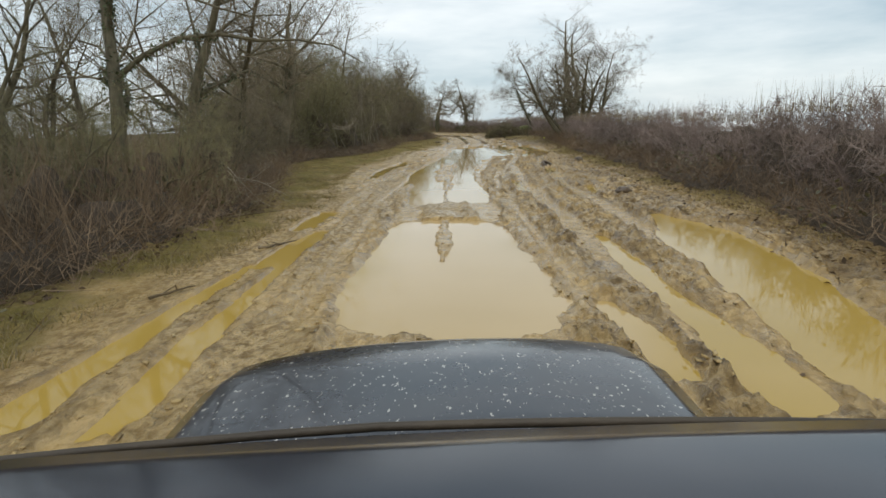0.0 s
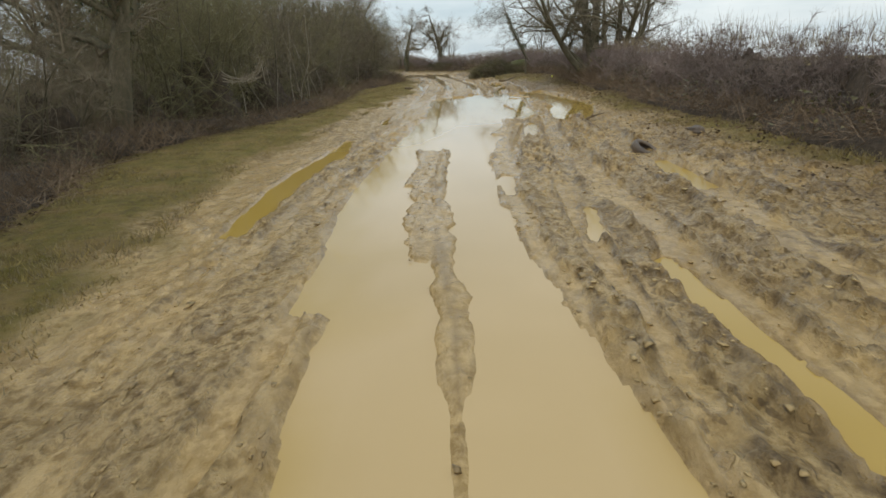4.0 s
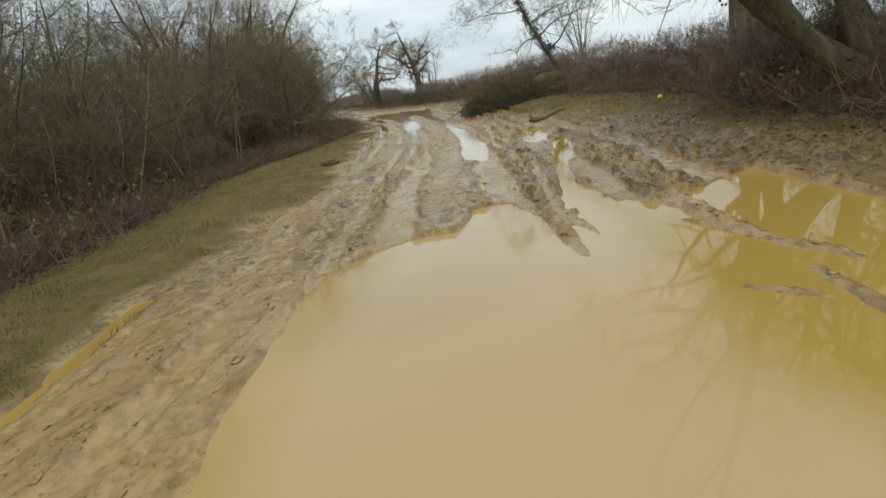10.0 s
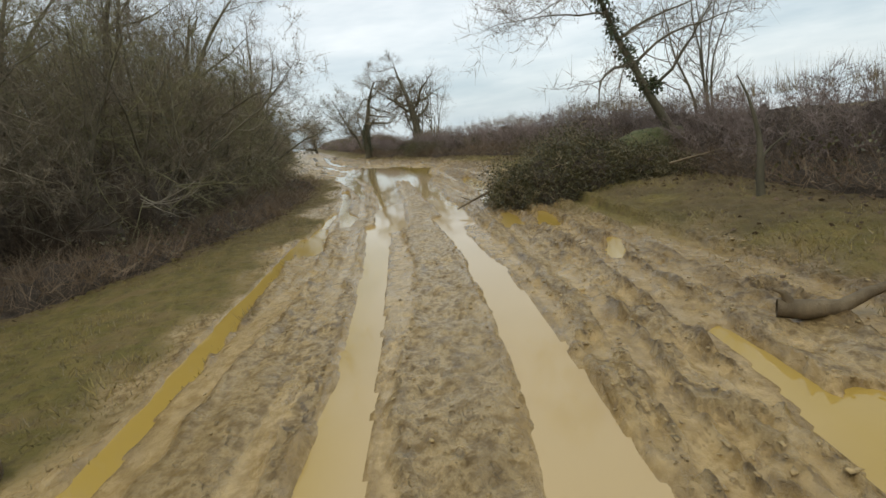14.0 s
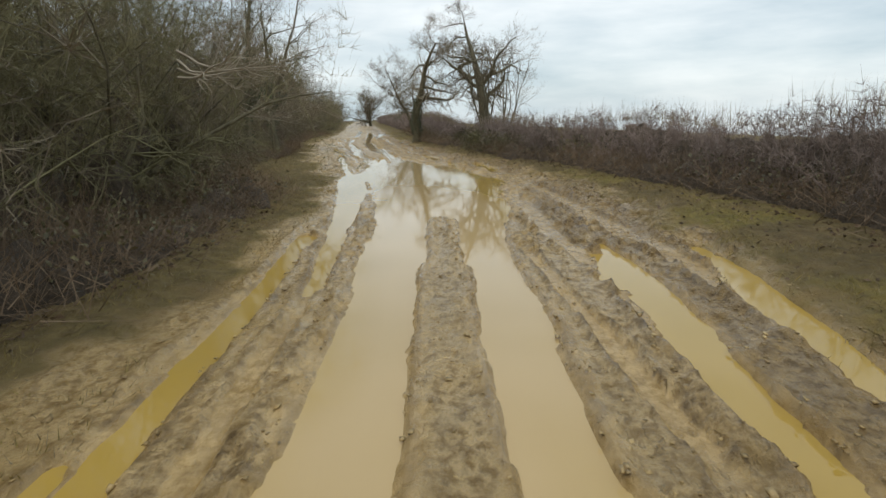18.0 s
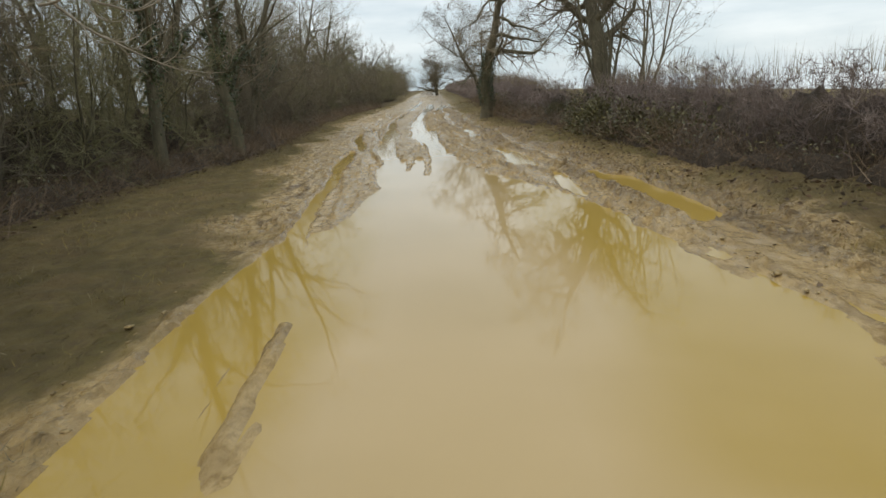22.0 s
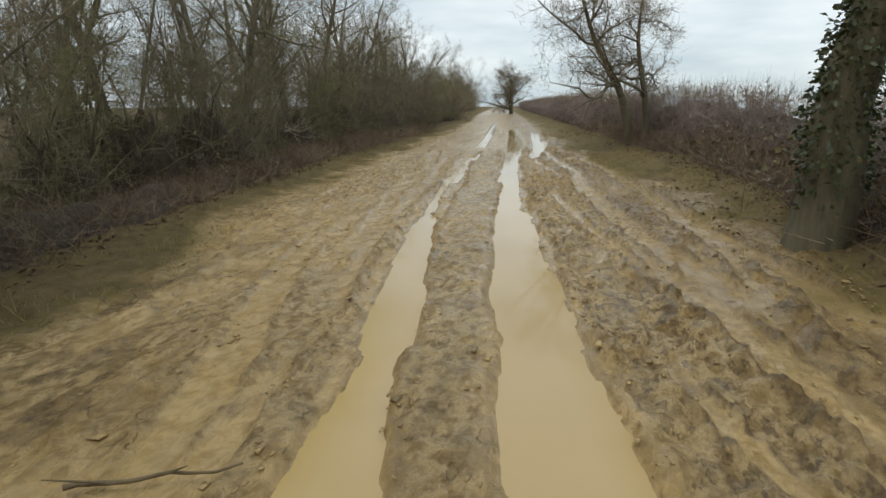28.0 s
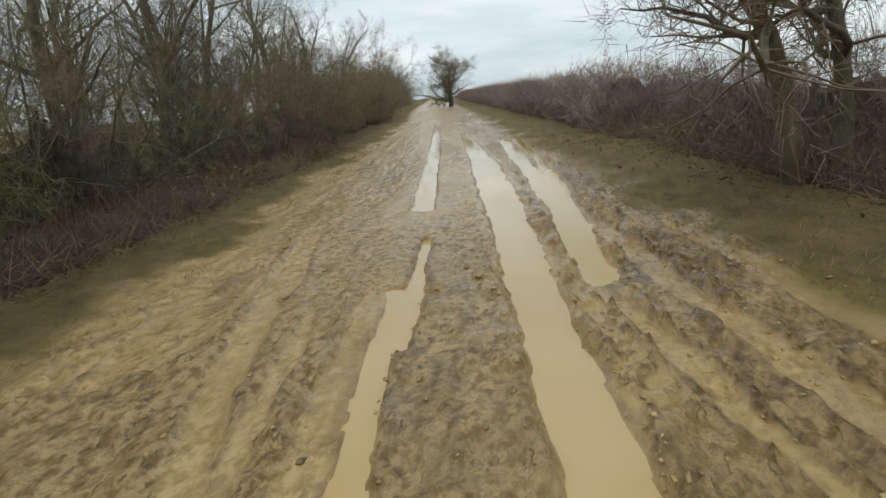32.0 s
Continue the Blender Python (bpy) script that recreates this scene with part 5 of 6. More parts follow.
# ---- undergrowth at the foot of wood and hedge ----
under_kinds = []
for k in range(4):
    rs = np.random.RandomState(700 + k)
    st = []
    for _ in range(900):
        p = np.array([rs.normal() * 0.45, rs.uniform(-1.3, 1.3), rs.uniform(-0.05, 0.25)])
        d = rs.normal(size=3) * [0.7, 0.7, 0.45] + [0, 0, 0.55]
        st.append((*p, *(p + d / np.linalg.norm(d) * rs.uniform(0.3, 0.85)), 0.005, 0))
    # low core added under the stems, coloured as the shade between them
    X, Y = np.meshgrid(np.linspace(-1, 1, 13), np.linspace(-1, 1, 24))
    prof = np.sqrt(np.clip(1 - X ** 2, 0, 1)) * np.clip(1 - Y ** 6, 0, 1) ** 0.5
    heart = grid_mesh("thicket_shade_core", X * 0.6, Y * 1.5, prof * (0.35 + 0.4 * vnoise(X * 3, Y * 4, 70 + k)) - 0.25, M_SHADE_CORE)
    n = 260
    lp = np.stack([rs.normal(size=n) * 0.5, rs.uniform(-1.4, 1.4, n), rs.uniform(0.1, 0.75, n)], -1)
    leaves = leaf_mesh("bramble_leaves", lp, rs.normal(size=(n, 3)), rs.uniform(0.05, 0.1, n), M_HOLLY, rs)
    under_kinds.append((sliver_mesh("bramble_stems", st, M_DEAD, rs), heart, leaves))
for side, line, off, y0, y1, gap in (("wood", wood_edge, -1.4, 3, 19, 1.3), ("wood", wood_edge, -0.55, -7, 150, 1.8), ("wood", wood_edge, -2.2, -6, 150, 2.6), ("hedge", hedge_line, 0.15, -7, 150, 2.1)):
    y = y0
    while y < y1:
        yy = y + rnd.uniform(-0.4, 0.4)
        k = rnd.randint(4)
        x = float(line(yy)) + off + rnd.uniform(-0.3, 0.2)
        slope = (float(line(yy + 1)) - float(line(yy - 1))) / 2
        leafy = side == "hedge" and 90 < yy < 130 or rnd.rand() < 0.25
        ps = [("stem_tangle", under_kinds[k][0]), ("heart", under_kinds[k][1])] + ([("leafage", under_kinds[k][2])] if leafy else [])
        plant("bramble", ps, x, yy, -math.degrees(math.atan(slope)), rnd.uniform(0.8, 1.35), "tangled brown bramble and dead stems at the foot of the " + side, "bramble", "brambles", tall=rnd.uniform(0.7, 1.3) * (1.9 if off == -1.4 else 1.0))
        y += gap



def leafy_bush(seed, x, y, turn, size):
    """A low evergreen bush: leaves in uneven shells round arching stems."""
    rs = np.random.RandomState(seed)
    n = 2600
    a, e = rs.uniform(0, 2 * math.pi, n), np.arcsin(rs.uniform(0.02, 1, n))
    r = (0.62 + 0.5 * vnoise(a * 1.7, e * 3, seed)) * rs.uniform(0.6, 1.08, n)
    p = np.stack([np.cos(a) * np.cos(e) * r * 0.8, np.sin(a) * np.cos(e) * r * 1.3, np.sin(e) * r * 1.05], -1)
    leaves = leaf_mesh("bush_leaves", p, p + rs.normal(size=(n, 3)) * 0.6, rs.uniform(0.05, 0.1, n), M_HOLLY, rs)
    out = [[], []]
    for _ in range(16):
        shoot(rs, Vector((rs.normal() * 0.12, rs.normal() * 0.2, -0.1)), Vector((rs.normal() * 0.6, rs.normal() * 0.8, 1)).normalized(), rs.uniform(0.7, 1.3), 0.012, 0, HEDGE, out)
    plant("evergreen_bush", [("stem_tangle", tube_mesh("bush_stems", out[0] + out[1], 4, M_TWIG)), ("leafage", leaves)], x, y, turn, size,
          "low dark evergreen bush growing at the hedge foot", "bush", "bushes at the hedge foot")


for i, (x, y, turn, size) in enumerate([(4.1, 104.3, 20, 1.1), (4.45, 102.4, 15, 1.2), (5.0, 100.2, 20, 1.05), (5.6, 98.2, 25, 0.9), (3.3, 108.6, 30, 0.75)]):
    leafy_bush(820 + i, x, y, turn, size)

# ---- fallen evergreen top lying across the verge ----
rs = np.random.RandomState(800)
bush = new("fallen_evergreen")
bush.matrix_world = pose(0, 0, 0)
tagged(bush, "heap of cut evergreen branches lying on the muddy verge", "brushwood")
# mounds: x, y, radii
MOUNDS = [(6.6, 67.7, 1.2, 1.4, 1.2), (7.7, 68.1, 1.45, 1.7, 1.4), (8.9, 68.1, 1.3, 1.5, 1.0), (5.8, 67.3, 0.62, 0.9, 0.75), (9.8, 67.2, 0.9, 0.8, 0.6)]
pts, drs, br, crook = [], [], [], []
for (mx, my, rx, ry, rz) in MOUNDS:
    n = int(15000 * rx * ry * rz / 4 + 4200)
    v = rs.normal(size=(n, 3))
    v /= np.linalg.norm(v, axis=1)[:, None]
    v[:, 2] = np.abs(v[:, 2])
    rad = 0.64 + 0.62 * rs.rand(n, 1) ** 1.4 * (0.2 + 1.5 * vnoise(v[:, 0:1] * 3 + mx, v[:, 1:2] * 3 + my, 60))
    p = np.array([[mx, my, 0.02]]) + v * rad * [[rx, ry, rz]]
    pts.append(p)
    drs.append(v + rs.normal(size=(n, 3)) * 0.8)
    for _ in range(420):
        i = rs.randint(n)
        q = p[i] + v[i] * 0.12
        a = np.array([mx, my, 0.2]) + (p[i] - np.array([mx, my, 0.2])) * 0.45
        br.append((*a, *(q + v[i] * rs.uniform(-0.1, 0.12)), 0.007, 0.002))
    for _ in range(300):
        i = rs.randint(n)
        a = p[i] - v[i] * 0.05
        for k in range(3):
            b = a + np.cross(v[i], rs.normal(size=3)) * 0.09 + v[i] * rs.uniform(-0.02, 0.07) + rs.normal(size=3) * 0.03
            crook.append((*a, *b, 0.009 - 0.002 * k, 0.007 - 0.002 * k))
            a = b
    # core added inside each mound, dark brown for the shade behind the leaves
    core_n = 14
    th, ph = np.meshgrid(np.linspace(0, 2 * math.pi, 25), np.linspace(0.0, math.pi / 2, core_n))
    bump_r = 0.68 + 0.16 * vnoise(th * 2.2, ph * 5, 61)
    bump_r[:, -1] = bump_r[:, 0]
    core = grid_mesh("brush_shade_core", mx + np.cos(th) * np.sin(ph) * rx * bump_r, my + np.sin(th) * np.sin(ph) * ry * bump_r, np.cos(ph) * rz * bump_r - 0.02, M_SHADE_CORE)
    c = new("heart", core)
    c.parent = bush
P, D = np.concatenate(pts), np.concatenate(drs)
o = new("foliage", leaf_mesh("evergreen_foliage", P, D, rs.uniform(0.032, 0.07, len(P)), M_HOLLY, rs))
o.parent = bush
o = tagged(new("branchwork", tube_mesh("evergreen_branchwork", br, 4, M_TWIG_G)), kind="stuff")
o.parent = bush
o = tagged(new("branch_tangle", tube_mesh("evergreen_crooked_twigs", crook, 4, M_STRAW)), "pale olive crooked twigs", kind="stuff")
o.parent = bush
o = new("broken_limb", tube_mesh("broken_limb", [(5.2, 67.7, 0.35, 4.75, 67.6, 0.2, 0.03, 0.026), (4.75, 67.6, 0.2, 4.35, 67.35, 0.08, 0.026, 0.014), (4.75, 67.6, 0.2, 4.5, 67.9, 0.3, 0.02, 0.008)], 7, M_LOG))
o.parent = bush


# ---- loose things ----
def lump(name, x, y, sx, sy, sz, material, label, category, seed, sink=0.3, turn=0, group=""):
    bm = bmesh.new()
    bmesh.ops.create_icosphere(bm, subdivisions=3, radius=1)
    for v in bm.verts:
        k = 1 + 0.35 * (noise.noise(v.co * 1.6 + Vector((seed, 0, 0)))) + 0.12 * noise.noise(v.co * 4 + Vector((0, seed, 0)))
        v.co = Vector((v.co.x * sx * k, v.co.y * sy * k, v.co.z * sz * k))
    me = bpy.data.meshes.new(name)
    bm.to_mesh(me)
    bm.free()
    me.shade_smooth()
    me.materials.append(material)
    o = new(name, me)
    o.matrix_world = pose(x, y, surface(x, y) + sz * (1 - sink), 0, 0, turn)
    return tagged(o, label, category, group)


def surface(x, y):
    """Height of the fine ground at a place."""
    i = np.searchsorted(rows_y, y)
    j = np.searchsorted(cols, x - float(centre(y)))
    return float(gz[i, j])


lump("stone", 4.45, 14.8, 0.17, 0.14, 0.1, M_STONE, "small brown stone half sunk in mud", "stone", 2)
lump("stone", 6.1, 27.0, 0.18, 0.2, 0.09, M_STONE, "small brown stone half sunk in mud", "stone", 3)


def stick(x0, y0, x1, y1, r, label, seed, rise=0.03, fork=True, lift=0.0):
    rs = np.random.RandomState(seed)
    n = 7
    pts = [Vector((x0 + (x1 - x0) * i / n, y0 + (y1 - y0) * i / n, 0)) + Vector(rs.normal(size=3)) * r * 1.2 for i in range(n + 1)]
    ln = math.hypot(x1 - x0, y1 - y0)
    base = max(surface(p.x, p.y) for p in pts)
    for i, p in enumerate(pts):
        p.z = base + r * 0.5 + rise * i / n + lift * math.sin(i / n * 3)
    segs = [(*pts[i], *pts[i + 1], r * (1 - 0.6 * i / n), r * (1 - 0.6 * (i + 1) / n)) for i in range(n)]
    if fork:
        for i in (2, 4):
            q = pts[i] + Vector((rs.normal() * 0.25 * ln, rs.normal() * 0.25 * ln, 0.08))
            segs.append((*pts[i], *q, r * 0.5, r * 0.2))
    o = new("stick", tube_mesh("stick", segs, 6, M_LOG))
    return tagged(o, label, "stick", "sticks on the ground")


stick(4.7, 31.3, 5.5, 31.7, 0.035, "dark broken stick lying on wet mud", 1, 0.12)
stick(-2.9, 9.5, -2.4, 9.9, 0.025, "dark broken stick lying on wet mud", 2)
stick(-5.5, 110.8, -4.7, 111.15, 0.016, "thin bent stick lying in a puddle", 3)
stick(-4.4, 12.4, -3.3, 12.9, 0.02, "pale dead branch fallen onto the verge", 4, 0.05)
stick(-3.3, 6.6, -2.9, 7.0, 0.02, "dark broken stick lying on wet mud", 5)
stick(-7.4, 27.0, -6.4, 28.6, 0.025, "pale dead branch fallen onto the verge", 6, 0.1)
stick(8.9, 66.0, 11.5, 66.3, 0.03, "pale dead branch fallen beside the brushwood", 7, 0.3)

# grey log lying along the foot of the hedge
e = new("log")
e.matrix_world = pose(10.25, 55.4, height(10.25, 55.4) + 0.06, 0, 0, 104) @ Matrix.Scale(0.8, 4)
tagged(e, "weathered grey log lying at the foot of the hedge", "log")
o = new("bole", tube_mesh("grey_log_bole", [(-0.75, 0, 0, -0.3, 0.02, 0.02, 0.13, 0.135), (-0.3, 0.02, 0.02, 0.25, 0, 0.02, 0.135, 0.125), (0.25, 0, 0.02, 0.75, -0.03, 0.01, 0.125, 0.11)], 12, M_LOG))
o.parent = e
o = new("cut_end", tube_mesh("grey_log_end", [(-0.755, 0, 0, -0.74, 0, 0, 0.002, 0.128)], 12, M_PALE))
o.parent = e

# small yellow ball on the verge
bm = bmesh.new()
bmesh.ops.create_icosphere(bm, subdivisions=3, radius=0.065)
me = bpy.data.meshes.new("ball")
bm.to_mesh(me)
bm.free()
me.shade_smooth()
me.materials.append(M_BALL)
o = new("ball", me)
o.matrix_world = pose(9.35, 55.1, height(9.35, 55.1) + 0.07)
tagged(o, "small bright yellow ball lying on the grass verge", "ball")

# fallen log with a raised snag, beside the right-hand rut
log = new("log")
log.matrix_world = pose(6.4, 57.7, surface(6.4, 57.7) + 0.05, 0, 0, -8) @ Matrix.Scale(0.68, 4)
tagged(log, "mud-coated crooked log with an upturned snag on grass", "log")
LOG_SEGS = [(-0.25, 0.12, 0.08, 0.05, 0.02, 0.05, 0.12, 0.13), (0.05, 0.02, 0.05, 0.45, -0.02, 0.05, 0.13, 0.1), (0.45, -0.02, 0.05, 0.8, 0.03, 0.18, 0.1, 0.075), (0.8, 0.03, 0.18, 1.15, 0.05, 0.27, 0.075, 0.05),
            (1.15, 0.05, 0.27, 1.45, 0.08, 0.28, 0.05, 0.03)]
o = new("bole", tube_mesh("log_bole", LOG_SEGS, 9, M_LOG))
o.parent = log
o = new("snag", tube_mesh("log_snag", [(-0.1, 0.05, 0.1, -0.18, 0.08, 0.28, 0.07, 0.045), (-0.18, 0.08, 0.28, -0.3, 0.1, 0.33, 0.045, 0.02)], 8, M_LOG))
o.parent = log

# worn tyre lying on the grass
tyre = new("tyre")
tyre.matrix_world = pose(-0.1, 57.0, surface(-0.1, 57.0) + 0.06, 6, 4, 20) @ Matrix.Scale(0.8, 4)
tagged(tyre, "old mud-covered tyre lying flat on the grass", "tyre")


def ring_mesh(name, profile, n, material, wob=0.0):
    """A ring swept round z: profile rows of radius and height, closed."""
    a = np.linspace(0, 2 * math.pi, n, endpoint=False)
    pr = np.array(profile)
    co = np.stack([np.cos(a)[:, None] * pr[None, :, 0], np.sin(a)[:, None] * pr[None, :, 0], np.repeat(pr[None, :, 1], n, 0)], -1)
    co += wob * (np.random.RandomState(1).rand(*co.shape) - 0.5)
    m = len(pr)
    i, j = np.meshgrid(np.arange(n), np.arange(m), indexing="ij")
    q = np.stack([i * m + j, (i + 1) % n * m + j, (i + 1) % n * m + (j + 1) % m, i * m + (j + 1) % m], -1).reshape(-1, 4)
    return quads_mesh(name, co.reshape(-1, 3), q, material)


TYRE_PROFILE = [(0.19, 0.05), (0.21, 0.085), (0.27, 0.1), (0.31, 0.085), (0.325, 0.045), (0.33, 0), (0.325, -0.045), (0.31, -0.085), (0.27, -0.1), (0.21, -0.085), (0.19, -0.05), (0.2, -0.045), (0.25, -0.07), (0.3, -0.05), (0.3, 0.05), (0.25, 0.07), (0.2, 0.045)]
o = new("casing", ring_mesh("tyre_casing", TYRE_PROFILE, 44, M_TYRE, 0.006))
o.parent = tyre
for i in range(30):
    a = i * 2 * math.pi / 30
    for s in (-1, 1):
        b = bmesh.new()
        bmesh.ops.create_cube(b, size=1)
        for v in b.verts:
            v.co = Vector((v.co.x * 0.02, v.co.y * 0.045, v.co.z * 0.06))
        if i == 0 and s == -1:
            lug = bpy.data.meshes.new("tread_lug")
            b.to_mesh(lug)
            lug.materials.append(M_TYRE)
        b.free()
        o = new("tread_lug", lug)
        o.parent = tyre
        o.matrix_local = Matrix.Rotation(a + 0.05 * s, 4, "Z") @ Matrix.Translation((0.325, 0, 0.045 * s)) @ Matrix.Rotation(0.35 * s, 4, "X")

# a second tyre, standing half sunk in the mud
sunk = new("tyre")
sunk.matrix_world = pose(4.5, 25.7, surface(4.5, 25.7) + 0.02, 30, 12, 30) @ Matrix.Scale(0.85, 4)
tagged(sunk, "bare black tyre tilted and half sunk in mud", "tyre")
o = new("casing", ring_mesh("sunk_tyre_casing", TYRE_PROFILE, 44, M_STONE, 0.004))
o.parent = sunk

# old mossy stump with split ends on the bank
stump = new("tree_stump")
stump.matrix_world = pose(10.0, 69.2, height(10.0, 69.2), 0, 0, 25)
tagged(stump, "old mossy fallen trunk with a pale broken end", "stump")
rs = np.random.RandomState(12)
segs = [(-1.3, 0, 0.45, -0.5, 0.05, 0.55, 0.42, 0.5), (-0.5, 0.05, 0.55, 0.5, 0, 0.6, 0.5, 0.46), (0.5, 0, 0.6, 1.0, 0.0, 0.62, 0.46, 0.38)]
o = new("trunk", tube_mesh("stump_trunk", segs, 14, M_MOSS))
o.parent = stump
sp = []
for _ in range(26):
    a, r = rs.uniform(0, 6.28), 0.4 * math.sqrt(rs.rand())
    p = (-1.25, math.cos(a) * r, 0.45 + math.sin(a) * r)
    sp.append((*p, p[0] - rs.uniform(0.05, 0.4), p[1] + rs.normal() * 0.06, p[2] + rs.normal() * 0.08, 0.06, 0.015))
for _ in range(10):
    a = rs.uniform(0, 6.28)
    sp.append((0.95, math.cos(a) * 0.25, 0.62 + math.sin(a) * 0.25, 1.3, math.cos(a) * 0.5, 0.75 + math.sin(a) * 0.5, 0.09, 0.03))
o = new("split_wood", tube_mesh("stump_splinters", sp, 5, M_PALE))
o.parent = stump
post = hedgerow_tree("dead_tree", "pale dead broken trunk standing at the hedge", 9.0, 62.6, 621, 1, 2.1, 0.09, [(6, 0.12, 0.0, 0.5, 0.4, 0.5, 0.5), (3, 0.2, 0, 0.4, 0.5, 0.5, 0.5), (2, 0.2, 0, 0, 0, 0, 0)], 0.12, 0.02, each=1)

# ---- grass on the verges, one blade each ----
rs = np.random.RandomState(900)
N = 430000
gy = rs.uniform(-6, 150, N)
near_left = rs.rand(N) < 0.62
ml, we, mr, hl = mud_left(gy), wood_edge(gy), mud_right(gy), hedge_line(gy)
t = rs.rand(N)
gx = np.where(near_left, we - 0.9 + (ml + 0.5 - we + 0.9) * t, mr - 0.7 + (hl + 0.9 - mr + 0.7) * t)
keep = (vnoise(gx * 1.1, gy * 0.8, 40) + 0.35 * rs.rand(N) > 0.42) & ((gy < 62) | ~near_left | (rs.rand(N) < 0.3)) & ((gy < 88) | near_left | (rs.rand(N) < 0.55))
gx, gy = gx[keep], gy[keep]
zz = gz[np.searchsorted(rows_y, gy), np.searchsorted(cols, gx - centre(gy))]
hgt = rs.uniform(0.04, 0.12, len(gx)) * (0.2 + 1.7 * vnoise(gx * 1.6, gy * 1.6, 41) ** 2)
p0 = np.stack([gx, gy, zz - 0.02], -1)
d = np.stack([rs.normal(size=len(gx)) * 0.5, rs.normal(size=len(gx)) * 0.5, np.ones(len(gx))], -1)
p1 = p0 + d * hgt[:, None]
blades = np.concatenate([p0, p1, np.full((len(gx), 1), 0.006), np.zeros((len(gx), 1))], 1)
straw = rs.rand(len(gx)) < 0.45
tagged(new("grass", sliver_mesh("grass_blades", blades[~straw], M_GRASS, rs)), "short olive-green winter grass along both verges", "grass", kind="stuff")
tagged(new("dry_grass", sliver_mesh("dry_grass_blades", blades[straw], M_STRAW, rs)), "dry yellow grass blades among the verge grass", "grass", kind="stuff")

# dead leaves under wood and hedge
N = 42000
ly = rs.uniform(-6, 150, N)
side = rs.rand(N) < 0.6
lx = np.where(side, wood_edge(ly) + 0.5 - np.abs(rs.normal(size=N)) * 2.2, hedge_line(ly) + 0.7 - np.abs(rs.normal(size=N)) * 1.3)
lz = gz[np.searchsorted(rows_y, ly), np.searchsorted(cols, lx - centre(ly))] + 0.012
ld = np.stack([rs.normal(size=N), rs.normal(size=N), rs.normal(size=N) * 0.3], -1)
tagged(new("leaf_litter", leaf_mesh("leaf_litter", np.stack([lx, ly, lz], -1), ld, rs.uniform(0.05, 0.11, N), M_LITTER, rs)), "brown dead leaves lying under wood and hedge", "leaf litter", kind="stuff")

# clods thrown up beside the ruts
N = 40000
cy = rs.uniform(1, 134, N)
cu = np.where(rs.rand(N) < 0.4, rs.choice([-2.6, -1.9, -1.16, -1.1, -0.45, 0.42, 0.48, 1.12, 1.2, 1.9, 2.5, 3.1, 3.9], N) + rs.normal(size=N) * 0.09 + 0.2 * (vnoise(cy * 0.3, cy * 0, 38) - 0.5), np.where(rs.rand(N) < 0.7, rs.uniform(0.9, 5.4, N), rs.uniform(-3.6, 1.0, N)))
cxx = centre(cy) + cu
ok = (cxx > mud_left(cy)) & (cxx < mud_right(cy))
cy, cxx = cy[ok], cxx[ok]
ii, jj = np.searchsorted(rows_y, cy), np.searchsorted(cols, cxx - centre(cy))
cz = gz[ii, jj]
dry = cz > WATER + 0.02
cy, cxx, cz = cy[dry], cxx[dry], cz[dry]
bm = bmesh.new()
bmesh.ops.create_cube(bm, size=1.5)
bmesh.ops.triangulate(bm, faces=bm.faces[:])
bm.verts.ensure_lookup_table()
unit = np.array([v.co[:] for v in bm.verts])
tri = np.array([[v.index for v in fc.verts] for fc in bm.faces])
bm.free()
n = len(cy)
sz = rs.uniform(0.006, 0.016, n) * (0.8 + 0.6 * (rs.rand(n) < 0.12))
dims = sz[:, None] * rs.uniform(0.6, 1.5, (n, 3)) * [[1.2, 1.9, 0.5]]
co = unit[None] * dims[:, None, :] * (1 + 1.3 * (rs.rand(n, len(unit), 1) - 0.5)) + np.stack([cxx, cy, cz + sz * 0.3], -1)[:, None, :]
q = (tri[None] + (np.arange(n) * len(unit))[:, None, None]).reshape(-1, 3)
tagged(new("mud_clods", quads_mesh("mud_clods", co.reshape(-1, 3), q, M_CLOD, False)), "loose clods of clay scattered along the ruts", "mud clods", kind="stuff")


# ---- the small off-road car that waits at the start of the lane ----
def shell(name, sections, material, parent, label="", smooth=True, close_ends=True):
    """A skin through cross-sections; each is a list of points, all of one length."""
    m = len(sections[0])
    co = np.array(sections, float).reshape(-1, 3)
    n = len(sections)
    i, j = np.meshgrid(np.arange(n - 1), np.arange(m - 1), indexing="ij")
    q = np.stack([i * m + j, i * m + j + 1, (i + 1) * m + j + 1, (i + 1) * m + j], -1).reshape(-1, 4)
    me = quads_mesh(name, co, q, material, smooth)
    o = new(name, me)
    o.parent = parent
    sol = o.modifiers.new("thickness", "SOLIDIFY")
    sol.thickness, sol.offset = 0.012, -1
    if label:
        tagged(o, label)
    return o


def block(name, lo, hi, material, parent, bevel=0.03, label="", segments=3):
    bm = bmesh.new()
    bmesh.ops.create_cube(bm, size=1)
    for v in bm.verts:
        v.co = Vector([lo[k] + (v.co[k] + 0.5) * (hi[k] - lo[k]) for k in range(3)])
    bmesh.ops.bevel(bm, geom=bm.edges[:], offset=bevel, segments=segments, affect="EDGES", profile=0.6)
    me = bpy.data.meshes.new(name)
    bm.to_mesh(me)
    bm.free()
    me.shade_smooth()
    me.materials.append(material)
    o = new(name, me)
    o.parent = parent
    if label:
        tagged(o, label)
    return o


car = new("car")
car.matrix_world = pose(0.0, 0.0, 0.0, 0, -1.3, 0)
tagged(car, "small dark blue off-road car, mud-spattered, parked on the lane", "car")
HALF = 0.78
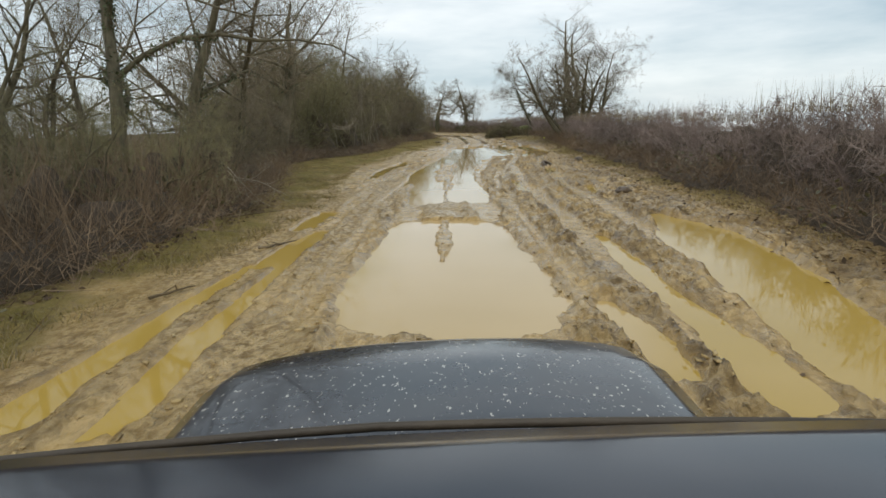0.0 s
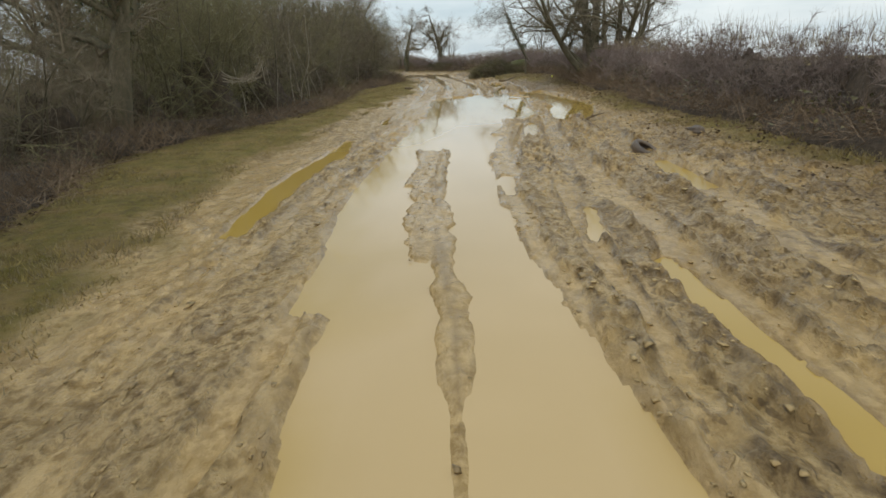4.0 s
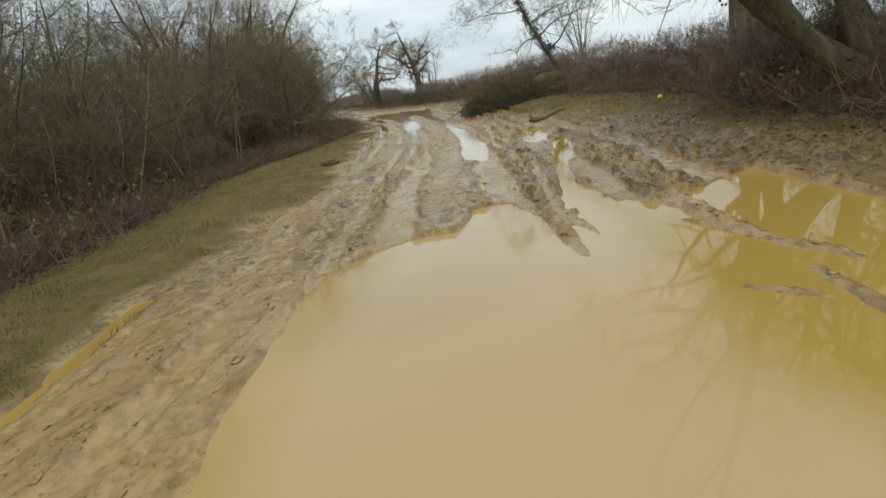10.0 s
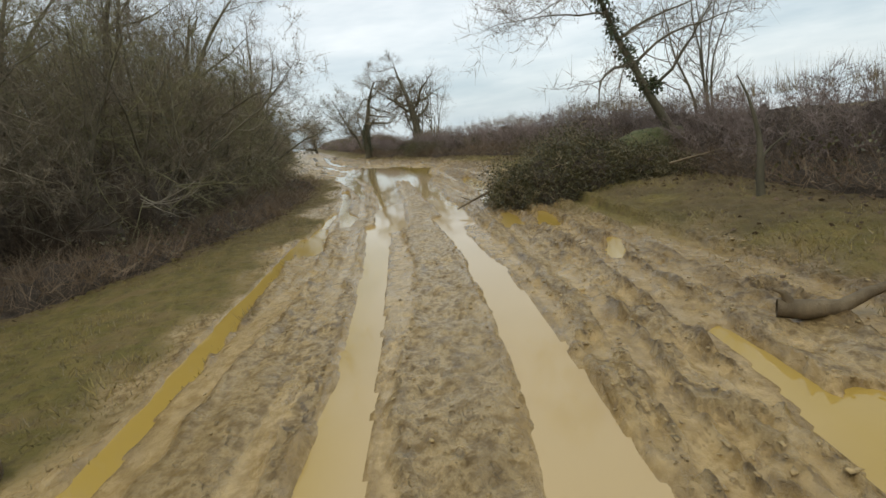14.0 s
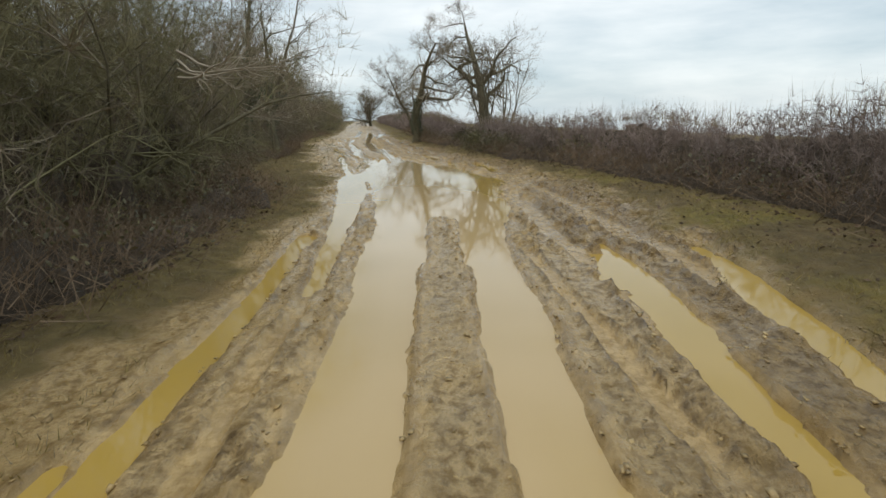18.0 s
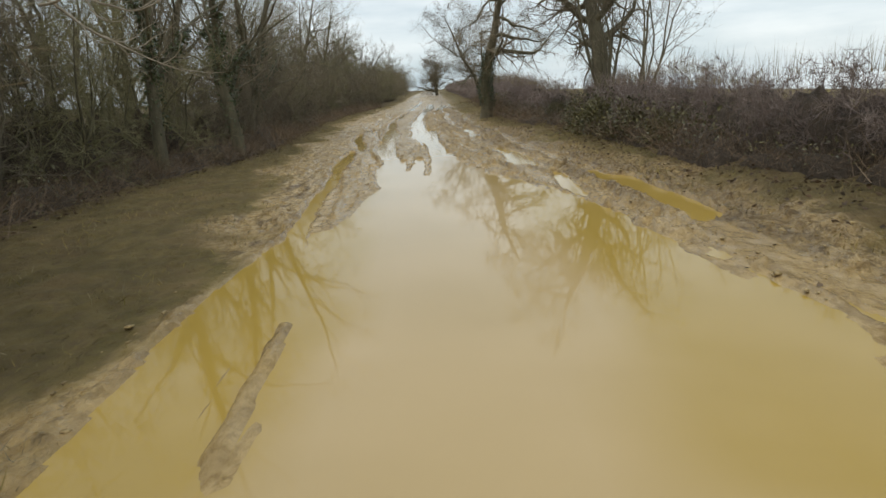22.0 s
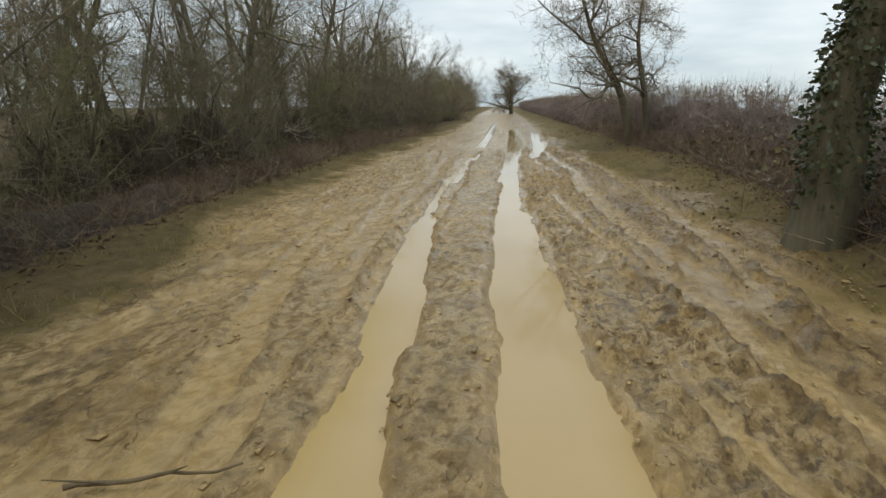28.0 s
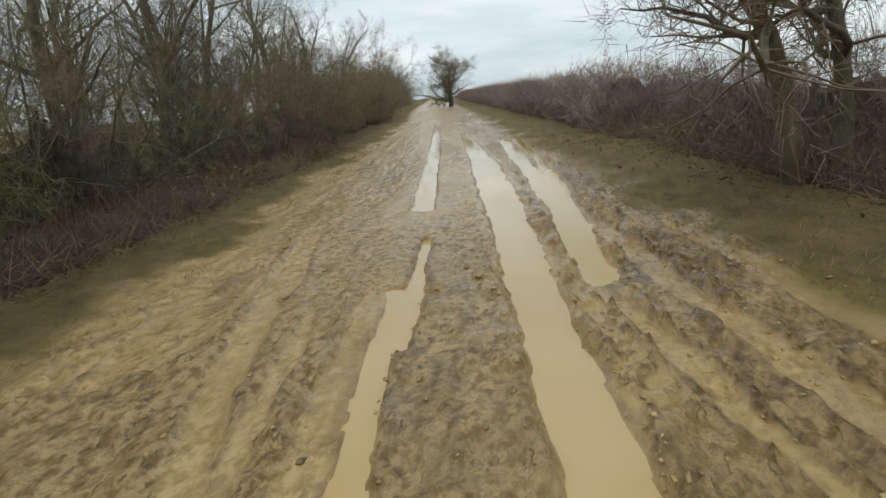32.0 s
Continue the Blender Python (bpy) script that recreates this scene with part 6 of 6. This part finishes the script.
# bonnet: slightly domed, narrowing to the front, with rounded corners
secs = []
for v, zc, hw in ((1.02, 1.135, 0.70), (1.4, 1.135, 0.705), (1.75, 1.13, 0.71), (1.98, 1.115, 0.69), (2.06, 1.09, 0.65), (2.09, 1.0, 0.63)):
    secs.append([(hw * u - 0.01, v - 0.10 * abs(u) ** 4 * (v > 1.9), zc - 0.035 * u * u - 0.03 * max(0, abs(u) - 0.9) * 10) for u in np.linspace(-1, 1, 23)])
bonnet = shell("bonnet", secs, M_PAINT, car, "dark blue bonnet speckled with pale dirt")
# roof with a rolled front edge
secs = []
for v, zc in ((-1.5, 1.63), (-1.1, 1.68), (-0.5, 1.695), (-0.1, 1.695), (0.18, 1.69), (0.285, 1.683), (0.325, 1.67), (0.34, 1.645)):
    secs.append([(0.63 * u, v, zc - 0.03 * u * u - 0.05 * max(0, abs(u) - 0.85) * 4) for u in np.linspace(-1, 1, 19)])
roof = shell("roof", secs, M_ROOF, car, "dark blue roof panel with scratches and dried mud")
o = new("front_seal", tube_mesh("roof_seal", [(-0.62 + 0.062 * i, 0.35 - 0.02 * abs(i - 10) / 10, 1.662 - 0.0008 * (i - 10) ** 2 / 2, -0.558 + 0.062 * i, 0.35 - 0.02 * abs(i - 9) / 10, 1.662 - 0.0008 * (i - 9) ** 2 / 2, 0.003, 0.003) for i in range(20)], 8, M_SEAL))
o.parent = roof
tagged(o, "brown muddy rubber seal")
shell("windscreen", [[(0.6 * u, 0.34, 1.63) for u in np.linspace(-1, 1, 9)], [(0.65 * u, 0.98, 1.13) for u in np.linspace(-1, 1, 9)]], M_GLASS, car, "dark windscreen glass")
shell("rear_window", [[(0.58 * u, -1.5, 1.6) for u in np.linspace(-1, 1, 9)], [(0.64 * u, -1.68, 1.12) for u in np.linspace(-1, 1, 9)]], M_GLASS, car)
block("body", (-HALF, -1.72, 0.42), (HALF, 1.0, 1.1), M_PAINT, car, 0.08)
for s in (-1, 1):
    block("front_wing", (s * 0.66 - 0.09, 1.0, 0.5), (s * 0.66 + 0.09, 1.98, 0.97), M_PAINT, car, 0.06)
    shell("side_window", [[(s * 0.66, 0.8, 1.12), (s * 0.61, 0.3, 1.58)], [(s * 0.67, -0.25, 1.12), (s * 0.62, -0.25, 1.6)]], M_GLASS, car)
    shell("side_window", [[(s * 0.67, -0.32, 1.12), (s * 0.62, -0.32, 1.6)], [(s * 0.66, -1.55, 1.12), (s * 0.61, -1.4, 1.58)]], M_GLASS, car)
    o = new("pillar", tube_mesh("pillar", [(s * 0.66, 1.0, 1.1, s * 0.62, 0.28, 1.64, 0.03, 0.03), (s * 0.68, -0.28, 1.08, s * 0.63, -0.28, 1.66, 0.035, 0.03), (s * 0.66, -1.66, 1.08, s * 0.6, -1.5, 1.62, 0.04, 0.035)], 8, M_PAINT))
    o.parent = car
    block("headlight", (s * 0.55 - 0.1, 2.0, 0.74), (s * 0.55 + 0.1, 2.07, 0.92), M_LAMP, car, 0.03, "clear round-edged headlight")
    d = block("door", (s * 0.775 - 0.012, -0.3, 0.48), (s * 0.775 + 0.012, 0.85, 1.1), M_PAINT, car, 0.01)
    h = block("handle", (s * 0.795 - 0.012, -0.2, 0.93), (s * 0.795 + 0.012, -0.06, 0.96), M_TYRE, d, 0.008)
    block("mirror", (s * 0.85 - 0.09, 0.78, 1.08), (s * 0.85 + 0.09, 0.86, 1.22), M_TYRE, car, 0.03, "black door mirror")
block("engine_bay", (-0.62, 1.0, 0.5), (0.62, 1.98, 1.0), M_TYRE, car, 0.04)
block("grille", (-0.42, 1.96, 0.72), (0.42, 2.03, 0.94), M_TYRE, car, 0.015, "black front grille")
block("front_bumper", (-0.8, 1.98, 0.46), (0.8, 2.2, 0.66), M_TYRE, car, 0.05, "muddy black front bumper")
block("rear_bumper", (-0.78, -1.86, 0.46), (0.78, -1.68, 0.62), M_TYRE, car, 0.05)
for s in (-1, 1):
    for y in (1.52, -0.95):
        wh = new("wheel")
        wh.parent = car
        wh.matrix_local = pose(s * 0.68, y, surface(s * 0.68, y) + 0.33, 0, 90, 0)
        o = new("casing", ring_mesh("car_tyre", TYRE_PROFILE, 40, M_TYRE))
        o.parent = wh
        bm = bmesh.new()
        bmesh.ops.create_cone(bm, cap_ends=True, segments=28, radius1=0.2, radius2=0.17, depth=0.12)
        me = bpy.data.meshes.new("wheel_rim")
        bm.to_mesh(me)
        bm.free()
        me.materials.append(M_STONE)
        o = new("rim", me)
        o.parent = wh
